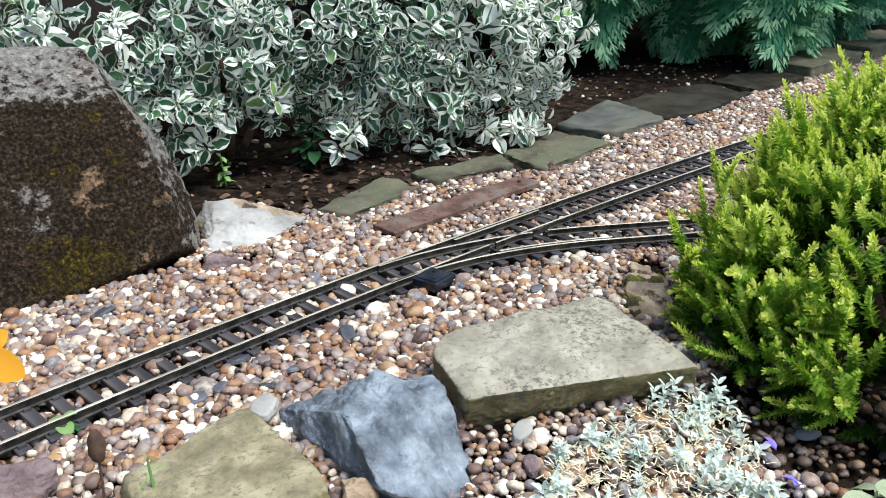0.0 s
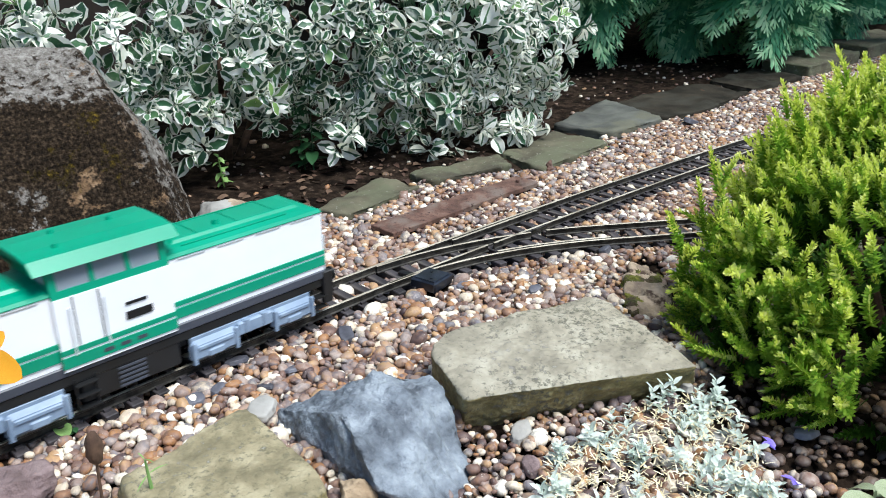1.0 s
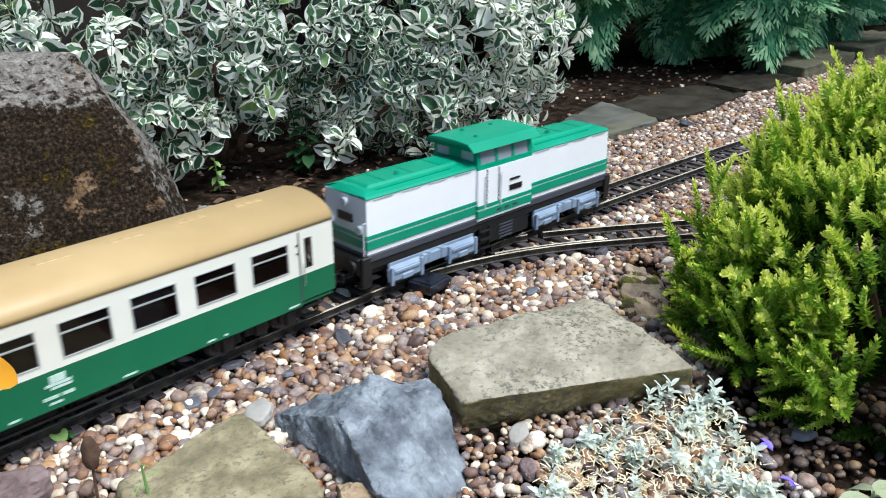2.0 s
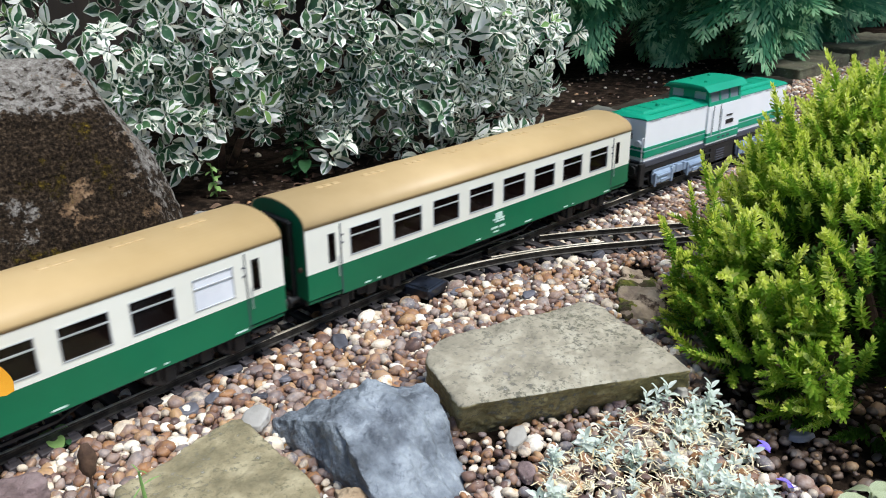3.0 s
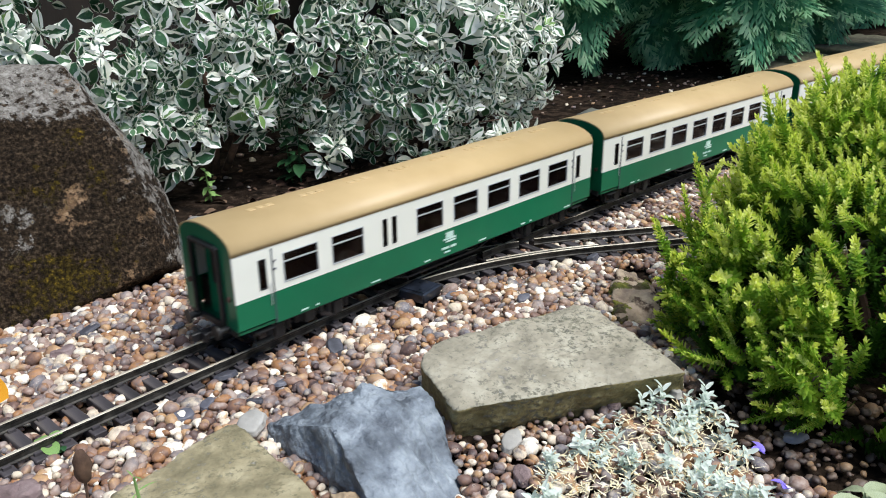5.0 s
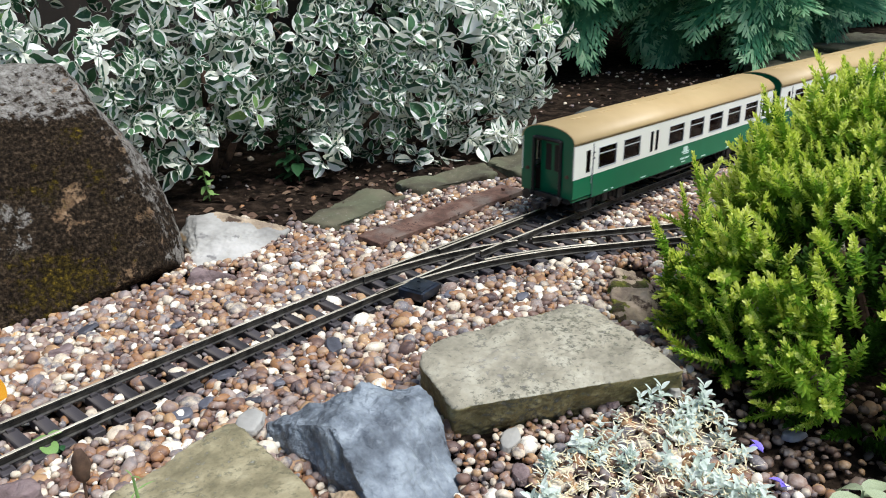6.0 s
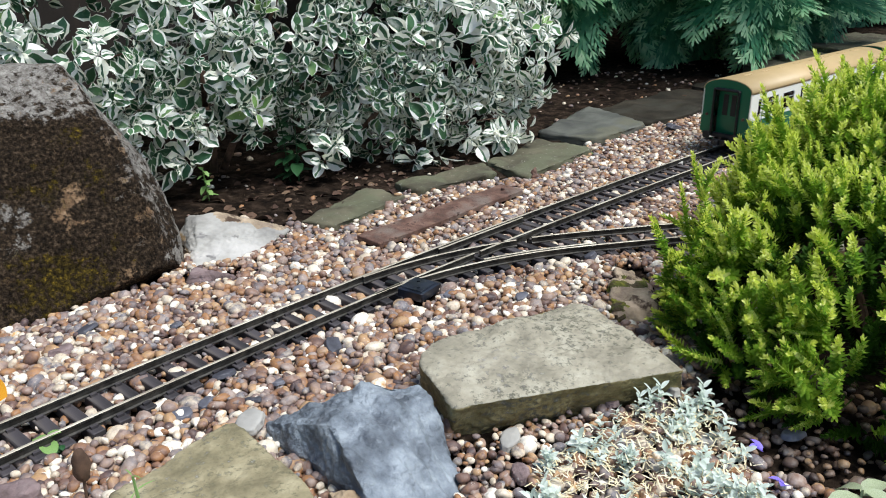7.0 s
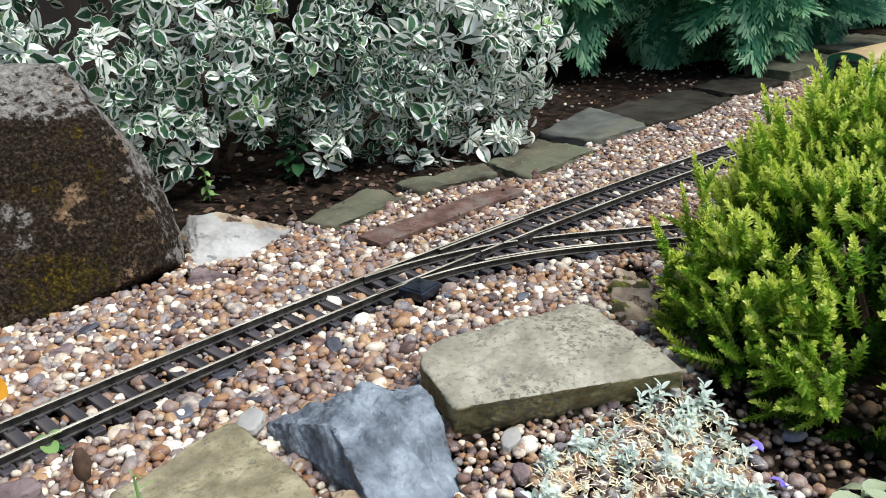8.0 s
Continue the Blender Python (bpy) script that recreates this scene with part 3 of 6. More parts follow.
for outline, top, mt, sd in EDGE:
    cx, cy = sum(p[0] for p in outline) / len(outline), sum(p[1] for p in outline) / len(outline)
    pts = [(x, y, top) for x, y in outline] + [(cx + (x - cx) * 1.03, cy + (y - cy) * 1.03, -0.035) for x, y in outline]
    rock("edging_stone", pts, M[mt], "flat grey-brown edging stone along the gravel bed", "edging stone", cuts=5, smooth=1, amp=0.006, freq=17, seed=sd, group="edging stones")

# ---- track ----
RAIL = [(-0.0026, -0.0084), (0.0026, -0.0084), (0.0026, -0.0076), (0.0008, -0.0068), (0.0008, -0.0028), (0.0016, -0.0020), (0.0016, -0.0003), (0.0012, 0.0), (-0.0012, 0.0), (-0.0016, -0.0003), (-0.0016, -0.0020), (-0.0008, -0.0028), (-0.0008, -0.0068), (-0.0026, -0.0076)]


def rail(parent, xs, fy, side, name="rail"):
    """One rail swept along y = fy(x), set off to a side."""
    bm = bmesh.new()
    rings = []
    for x in xs:
        y = float(fy(x))
        a = math.atan2(float(fy(x + 0.005)) - float(fy(x - 0.005)), 0.01)
        nx, ny = -math.sin(a), math.cos(a)
        rings.append([bm.verts.new((x + nx * (side + u), y + ny * (side + u), w)) for u, w in RAIL])
    k = len(RAIL)
    for r0, r1 in zip(rings, rings[1:]):
        for i in range(k):
            f = bm.faces.new((r0[i], r1[i], r1[(i + 1) % k], r0[(i + 1) % k]))
            f.material_index = 1 if 6 <= i <= 8 else 0
    bm.faces.new(rings[0])
    bm.faces.new(rings[-1][::-1])
    bmesh.ops.recalc_face_normals(bm, faces=bm.faces)
    return part(name, bm, [M["rail_side"], M["rail_top"]], parent)


def sleeper_mesh(half):
    bm = bmesh.new()
    box(bm, -0.0056, 0.0056, -half, half, -0.0185, -0.0086, 0.0007)
    for s in (-0.0237, 0.0237):
        for e in (-1, 1):
            box(bm, -0.003, 0.003, s + e * 0.0046 - 0.0016, s + e * 0.0046 + 0.0016, -0.0088, -0.0062)
    me = bpy.data.meshes.new("sleeper")
    bm.to_mesh(me)
    bm.free()
    me.materials.append(M["sleeper"])
    return me


track = empty("railway_track", "garden railway track with dark sleepers and worn bright rail heads", "railway track")
xs_main = np.arange(-2.6, 5.0, 0.04)
G = 0.0237
rail(track, xs_main, line_y, G)
rail(track, xs_main[xs_main < 0.44], line_y, -G)
rail(track, np.arange(0.53, 5.0, 0.04), line_y, -G)
SL = sleeper_mesh(0.0365)
x = -2.0
while x < 4.8:
    if not 0.36 < x < 0.66:
        y, a = line_at(x)
        shared("sleeper", SL, track, Matrix.Translation((x, y, 0)) @ Matrix.Rotation(a + random.gauss(0, 0.01), 4, "Z"))
    x += 0.0232

turnout = empty("turnout", "railway turnout with a curved diverging line and long sleepers", "railway track")
xs_b = np.arange(0.36, 1.9, 0.02)
rail(turnout, xs_b, branch_y, -G)
rail(turnout, np.arange(0.38, 0.59, 0.02), lambda u: branch_y(u) - 0.002, G, "switch_blade")
rail(turnout, np.arange(0.60, 1.9, 0.02), branch_y, G)
rail(turnout, np.arange(0.36, 0.53, 0.02), lambda u: line_y(u) + 0.001, -G, "switch_blade")
for a0, a1, fy, side in ((0.50, 0.66, line_y, G - 0.006), (0.52, 0.66, branch_y, -G + 0.006)):
    rail(turnout, np.arange(a0, a1, 0.02), fy, side, "check_rail")
x = 0.371
while x < 0.66:
    lo, hi = float(branch_y(x)) - 0.037, float(line_y(x)) + 0.0365
    bm = bmesh.new()
    box(bm, -0.0056, 0.0056, lo - (lo + hi) / 2, hi - (lo + hi) / 2, -0.0185, -0.0086, 0.0008)
    part("long_sleeper", bm, M["sleeper"], turnout, at=pose(x, (lo + hi) / 2, 0, 0, 0, -3))
    x += 0.0232
x = 0.675
while x < 1.85:
    a = math.atan2(float(branch_y(x + 0.01) - branch_y(x - 0.01)), 0.02)
    y = float(branch_y(x))
    if line_y(x) - y < 0.09:
        y -= 0.006
    shared("sleeper", SL, turnout, Matrix.Translation((x, y, -0.0006)) @ Matrix.Rotation(a, 4, "Z"))
    x += 0.0232 * math.cos(a)
bm = bmesh.new()
box(bm, 0.578, 0.63, -0.049, -0.043, -0.007, -0.0012, 0.0006)
part("frog", bm, M["rail_side"], turnout)

motor = empty("point_motor", "black plastic point motor box beside the turnout", "point motor", m=pose(0.407, -0.068, 0.001, 0, 0, 12))
bm = bmesh.new()
box(bm, -0.0175, 0.0175, -0.0165, 0.0165, -0.012, 0.0, 0.0015)
part("casing", bm, M["motor_black"], motor)
bm = bmesh.new()
box(bm, -0.0150, 0.0150, -0.014, 0.014, 0.0, 0.0012, 0.0005)
cyl(bm, (0.006, 0.004, 0.0), (0.006, 0.004, 0.002), 0.0018)
cyl(bm, (-0.008, -0.006, 0.0), (-0.008, -0.006, 0.002), 0.0018)
part("cover", bm, M["motor_black"], motor)
bm = bmesh.new()
box(bm, 0.017, 0.026, -0.012, -0.006, -0.011, -0.005, 0.0006)
box(bm, 0.017, 0.024, 0.000, 0.005, -0.011, -0.006, 0.0006)
part("terminal", bm, M["black_plastic"], motor)
bm = bmesh.new()
box(bm, -0.004, 0.004, 0.0165, 0.044, -0.008, -0.005, 0.0004)
part("throw_bar", bm, M["black_plastic"], motor)

plank = empty("rusty_strip", "flat rust-brown strip lying on the gravel", "metal strip", m=pose(0.613, 0.094, -0.006, 0.5, -0.4, 2.0))
bm = bmesh.new()
box(bm, -0.147, 0.147, -0.0215, 0.0215, -0.004, 0.004, 0.0009)
bmesh.ops.subdivide_edges(bm, edges=[e for e in bm.edges if e.calc_length() > 0.1], cuts=14)
for v in bm.verts:
    v.co.y += noise.noise(v.co * 40) * 0.0012
    v.co.z += noise.noise(v.co * 12) * 0.001
part("bar", bm, M["rust"], plank)
for px_ in (0.125,):
    bm = bmesh.new()
    cyl(bm, (px_, 0.0, 0.002), (px_, 0.0, 0.007), 0.003, seg=8)
    part("bolt", bm, M["rust"], plank)
rock("rust_lump", [(0.83, 0.118, -0.015), (0.85, 0.112, -0.015), (0.86, 0.135, -0.015), (0.835, 0.14, -0.015), (0.84, 0.122, 0.004), (0.852, 0.128, 0.005)], M["rust"],
     "small lump of red rust-coloured brick", "brick piece", cuts=5, amp=0.002, freq=60, seed=21)


# ---- gravel ----
def pebble_templates(level, count, seed):
    """Pebbles: balls with a few flats knocked off, then worn round."""
    out = []
    v, t = ico(level)
    for k in range(count):
        rng = np.random.default_rng(seed * 100 + k)
        w = np.array([p * (1 + 0.22 * noise.noise(Vector(p) * 0.9 + Vector((k * 7.3 + seed, k * 2.1, 0)))) for p in v])
        for _ in range(int(rng.integers(3, 8))):
            d = rng.normal(size=3)
            d /= np.linalg.norm(d)
            over_ = np.clip(w @ d - rng.uniform(0.55, 0.9), 0, None)
            w = w - over_[:, None] * d * rng.uniform(0.7, 0.95)
        w *= 1.08 / np.abs(w).max(0)
        out.append((w, t, np.zeros(len(t), int)))
    return out


def gravel():
    rng = np.random.default_rng(11)
    pts = []
    for layer, (step, lift) in enumerate(((0.0070, 0.0), (0.0082, 0.0042))):
        gx, gy = np.meshgrid(np.arange(-2.5, 3.6, step), np.arange(-0.66, 0.30, step * 0.92))
        gx = gx + (np.arange(gx.shape[0])[:, None] % 2) * step / 2
        px_ = (gx + rng.normal(0, step * 0.23, gx.shape)).ravel()
        py_ = (gy + rng.normal(0, step * 0.23, gy.shape)).ravel()
        pts.append(np.stack([px_, py_, np.full(len(px_), lift)], 1))
    P = np.concatenate(pts)
    x, y = P[:, 0], P[:, 1]
    keep = y < edging_y(x) + 0.02 + 0.02 * np.sin(x * 41) * np.sin(x * 13)
    keep &= y > -0.62
    for poly in FOOT:
        c = np.mean(poly, 0)
        keep &= ~inside([(c[0] + (a - c[0]) * 0.93, c[1] + (b - c[1]) * 0.93) for a, b in poly], x, y)
    front = (y < -0.275 - 0.45 * (x - 0.25)) & (x > 0.17)
    keep &= ~front | (rng.random(len(x)) < 0.80)
    bare = (x > 0.385) & (y < -0.378)
    keep &= ~bare | (rng.random(len(x)) < 0.40)
    keep &= ~((x > 0.42) & (x < 1.15) & (y < -0.56 + 0.33 * (x - 0.4)))
    keep &= ~((x > 0.56) & (x < 1.15) & (y < -0.36))
    far = (x < -0.13 + 0.33 * (y + 0.1)) | (y < -0.15 - 1.02 * (x + 0.11)) | (x > 2.5) | ((x > 0.72) & (y < -0.27))
    keep &= ~far | ((P[:, 2] == 0) & (rng.random(len(x)) < 0.16))
    edge = 0.05 * np.sin(x * 7) + 0.03 * np.sin(x * 19 + y * 9)
    keep &= (np.abs(y - line_y(x)) < 0.17 + edge) | ((x > -0.8 + edge) & (x < 2.5 + edge) & (y > -0.46 + edge)) | ~far
    keep &= (x < 1.35) | (P[:, 2] > 0) | (rng.random(len(x)) < 0.5)
    keep &= (x > -1.3) & (x < 2.9)
    dy = np.abs(y - line_y(x))
    db = np.where(x > 0.37, np.abs(y - branch_y(x)) * 0.85, 9)
    d = np.minimum(dy, db)
    on = d < 0.0405
    keep &= ~(on & (P[:, 2] > 0))
    for q in (dy, db):
        keep &= ~(np.abs(q - G) < 0.0045)
    keep &= ~((np.abs(x - 0.407) < 0.021) & (np.abs(y + 0.068) < 0.02))
    keep &= ~((np.abs(x - 0.613) < 0.15) & (np.abs(y - 0.094 - (x - 0.613) * 0.035) < 0.022))
    P, on, front, far = P[keep], on[keep], front[keep], far[keep]
    n = len(P)
    r = np.clip(rng.lognormal(np.log(0.0040), 0.34, n), 0.0019, 0.0090)
    r[front] *= 0.84
    r[(P[:, 0] > 0.385) & (P[:, 1] < -0.378)] *= 0.9
    r[far] *= 2.1
    sc = np.stack([r * rng.uniform(0.95, 1.35, n), r * rng.uniform(0.8, 1.05, n), r * rng.uniform(0.55, 0.85, n)], 1)
    z = ground_z(P[:, 0], P[:, 1]) + P[:, 2] + rng.uniform(-0.001, 0.0035, n) + 0.003
    z = np.where(on, np.minimum(z, -0.0118), z)
    sc = np.where(on[:, None], sc * 0.92, sc)
    m4 = place(rand_rot(n, rng, 0.35), sc, np.stack([P[:, 0], P[:, 1], z], 1))
    under_bush = (P[:, 0] > 0.385) & (P[:, 0] < 0.72) & (P[:, 1] < -0.372)
    near = (P[:, 0] < 0.46) & ~far & ~under_bush
    far = (far | (P[:, 0] > 1.35)) & ~under_bush
    mid = ~near & ~far & ~under_bush
    tn, tf, tc = pebble_templates(2, 14, 1), pebble_templates(1, 8, 5), pebble_templates(0, 6, 9)
    ch = rng.integers(0, 14, n)
    ob = new("gravel", scatter("gravel", tn, ch[near], m4[near], [M["pebble"]]))
    tagged(ob, "rounded brown, cream and grey pea gravel", "gravel", kind="stuff")
    ob = new("gravel", scatter("gravel", tn, ch[under_bush], m4[under_bush], [M["shaded_pebble"]]))
    tagged(ob, "brown soil-stained pebbles under the bush, its shade put into their colour", "gravel", kind="stuff")
    ob = new("gravel", scatter("gravel", tf, ch[mid] % 8, m4[mid], [M["pebble"]]))
    tagged(ob, "rounded brown, cream and grey pea gravel", "gravel", kind="stuff")
    ob = new("gravel", scatter("gravel", tc, ch[far] % 6, m4[far], [M["pebble"]]))
    tagged(ob, "rounded brown, cream and grey pea gravel", "gravel", kind="stuff")


gravel()


def chip(x, y, z, size, mat, label, seed, turn, flat=0.35, category="stone"):
    """A single stone that stands out from the gravel."""
    rng = np.random.default_rng(seed)
    pts = []
    for i in range(9):
        a = i / 9 * 2 * math.pi
        r = size * rng.uniform(0.7, 1.0)
        for w, h in ((1.0, -0.5), (0.85, 0.5)):
            pts.append((r * w * math.cos(a) * 1.25, r * w * math.sin(a) * 0.8, h * size * flat * rng.uniform(0.7, 1.1)))
    ob = rock("loose_stone", pts, mat, label, category, cuts=4, amp=size * 0.06, freq=1.2 / size, fine=0.0002, seed=seed, foot=False, smooth=1)
    ob.matrix_basis = pose(x, y, z, rng.uniform(-14, 14), rng.uniform(-14, 14), turn)


# ---- train ----
def wheelset(parent, x, r=0.0155):
    """Two wheels on an axle; the axle's middle is its origin, so that it can turn."""
    bm = bmesh.new()
    cyl(bm, (0, -0.03, 0), (0, 0.03, 0), 0.002, seg=8)
    for s in (-1, 1):
        cyl(bm, (0, s * 0.0225, 0), (0, s * 0.0275, 0), r, seg=20)
        cyl(bm, (0, s * 0.0212, 0), (0, s * 0.0226, 0), r + 0.002, seg=20)
        for k in range(4):
            a = k * math.pi / 2
            cyl(bm, (r * 0.55 * math.cos(a), s * 0.0270, r * 0.55 * math.sin(a)), (r * 0.55 * math.cos(a), s * 0.0282, r * 0.55 * math.sin(a)), r * 0.16, seg=8)
    ob = part("wheelset", bm, M["wheel_steel"], parent)
    ob.location = (x, 0, r)
    return ob


def half_side_frame(bm, x0, x1, z0, z1, y, out):
    """Moulded bogie side: a beam with axle boxes, springs and a dropped middle."""
    L = x1 - x0
    a, b = sorted((y, y + out * 0.0045))
    box(bm, x0, x1, a, b, z1 - 0.007, z1, 0.0008)
    box(bm, x0 + L * 0.40, x1 - L * 0.40, a, b, z0 + 0.006, z1, 0.0008)
    c, d = sorted((y, y + out * 0.0075))
    for t in (0.16, 0.84):
        xc = x0 + L * t
        box(bm, xc - L * 0.13, xc + L * 0.13, a, b, z0 + 0.004, z1 - 0.004, 0.0015)
        box(bm, xc - 0.006, xc + 0.006, c, d, z0, z1 - 0.006, 0.0012)
        for e in (-1, 1):
            cyl(bm, (xc + e * 0.011, (c + d) / 2, z0 + 0.005), (xc + e * 0.011, (c + d) / 2, z1 - 0.004), 0.0028, seg=8)
    box(bm, x0 + L * 0.44, x1 - L * 0.44, c, d, z0 + 0.004, z1 - 0.004, 0.001)
    for t in (0.36, 0.5, 0.64):
        cyl(bm, (x0 + L * t, (c + d) / 2, z0 + 0.008), (x0 + L * t, (c + d) / 2, z1 - 0.002), 0.003, seg=8)


def loco_side_frame(bm, x0, x1, z0, z1, y, out):
    """Cast side of a locomotive bogie: two deep axle housings on a slimmer beam."""
    L = x1 - x0
    a, b = sorted((y, y + out * 0.004))
    c, d = sorted((y, y + out * 0.008))
    e, f = sorted((y + out * 0.006, y + out * 0.0095))
    box(bm, x0 + 0.004, x1 - 0.004, a, b, z0 + 0.011, z1 - 0.002, 0.001)
    box(bm, x0 + L * 0.36, x1 - L * 0.36, c, d, z0 + 0.010, z1 - 0.004, 0.0015)
    for t in (0.19, 0.81):
        xc = x0 + L * t
        box(bm, xc - L * 0.175, xc + L * 0.175, c, d, z0 + 0.001, z1 - 0.006, 0.0038)
        box(bm, xc - L * 0.13, xc + L * 0.13, e, f, z0 + 0.0125, z0 + 0.0165, 0.0008)
        box(bm, xc - 0.008, xc + 0.008, e, f, z0 + 0.003, z0 + 0.010, 0.0012)
        for k in (-1, 1):
            box(bm, xc + k * L * 0.155 - 0.002, xc + k * L * 0.155 + 0.002, e, f, z0, z1 - 0.006, 0.0006)
    for t in (0.43, 0.57):
        cyl(bm, (x0 + L * t, (c + d) / 2 + out * 0.002, z0 + 0.012), (x0 + L * t, (c + d) / 2 + out * 0.002, z1 - 0.003), 0.0036, seg=10)


def buffers(parent, x, z, sgn, mat):
    for s in (-1, 1):
        bm = bmesh.new()
        cyl(bm, (x, s * 0.025, z), (x + sgn * 0.010, s * 0.025, z), 0.0038, 0.003, 10)
        cyl(bm, (x + sgn * 0.010, s * 0.025, z), (x + sgn * 0.0125, s * 0.025, z), 0.0068, seg=14)
        part("buffer", bm, mat, parent)


def coupler(parent, x, sgn):
    bm = bmesh.new()
    box(bm, *sorted((x - sgn * 0.03, x + sgn * 0.014)), -0.005, 0.005, 0.016, 0.021, 0.0008)
    box(bm, *sorted((x + sgn * 0.012, x + sgn * 0.016)), -0.012, 0.012, 0.014, 0.024, 0.0008)
    box(bm, *sorted((x + sgn * 0.015, x + sgn * 0.024)), -0.003, 0.003, 0.015, 0.023, 0.0008)
    part("coupler", bm, M["black_plastic"], parent)


HL, HW = 0.2092, 0.0345


def striped_hood(loco, name, x0, x1, end):
    """A bonnet with a white side, green lines and a chamfered green top."""
    bm = bmesh.new()
    w = HW - 0.0005
    body = [(-w, 0.0475), (w, 0.0475), (w, 0.1075), (-w, 0.1075)]
    prism(bm, body, x0, x1)
    hood = part(name, bm, M["loco_white"], loco, "white bonnet side")
    bm = bmesh.new()
    top = [(-w - 0.0008, 0.1068), (w + 0.0008, 0.1068), (w + 0.0008, 0.1076), (w - 0.002, 0.1096), (w - 0.008, 0.1118), (w - 0.016, 0.1130), (0.0, 0.1136), (-w + 0.016, 0.1130), (-w + 0.008, 0.1118), (-w + 0.002, 0.1096), (-w - 0.0008, 0.1076)]
    fs = prism(bm, top, x0, x1)
    for v in bm.verts:
        if abs(v.co.x - end) < 1e-5 and v.co.z > 0.110:
            v.co.x -= math.copysign(0.010, end) * (v.co.z - 0.1082) / 0.006
    part("roof", bm, M["loco_green"], hood, "green bonnet roof")
    xa, xb = sorted((x0, x1))
    bm = bmesh.new()
    prism(bm, [(-0.0205, 0.1118), (0.0205, 0.1118), (0.0165, 0.1156), (-0.0165, 0.1156)], xa + 0.012, xb - 0.012)
    for v in bm.verts:
        if v.co.z > 0.114:
            v.co.x += 0.006 if v.co.x < (xa + xb) / 2 else -0.006
    bmesh.ops.bevel(bm, geom=bm.edges[:], offset=0.0008, segments=1, affect="EDGES")
    part("roof_panel", bm, M["loco_green"], hood, "raised green roof panel")
    for k in range(3):
        xc = x0 + (x1 - x0) * (0.25 + 0.25 * k)
        bm = bmesh.new()
        box(bm, xc - 0.0005, xc + 0.0005, -0.0168, 0.0168, 0.1150, 0.1162)
        part("roof_seam", bm, M["loco_green"], hood)
    for y0 in (-0.0265, 0.0250):
        bm = bmesh.new()
        box(bm, min(x0, x1) + 0.02, max(x0, x1) - 0.035, y0, y0 + 0.0015, 0.1112, 0.1128)
        part("roof_rib", bm, M["loco_green"], hood)
    bm = bmesh.new()
    cyl(bm, (x0 * 0.6 + x1 * 0.4, -0.008, 0.1148), (x0 * 0.6 + x1 * 0.4, -0.008, 0.1195), 0.004, 0.003, 10)
    part("exhaust", bm, M["loco_green"], hood)
    xa, xb = sorted((x0, x1))
    for z0, z1 in ((0.0531, 0.0620), (0.0643, 0.0682)):
        bm = bmesh.new()
        e = 0.0012
        box(bm, xa - (e if end < 0 else 0), xb + (e if end > 0 else 0), -w - e, w + e, z0, z1)
        part("green_stripe", bm, M["loco_green"], hood)
    for s in (-1, 1):
        for k in range(4):
            xc = xa + (xb - xa) * (0.14 + 0.24 * k)
            bm = bmesh.new()
            box(bm, xc - 0.013, xc + 0.013, s * w - 0.0006, s * w + 0.0006, 0.1044, 0.1052)
            part("door_seam", bm, M["silver_trim"], hood)
    return hood


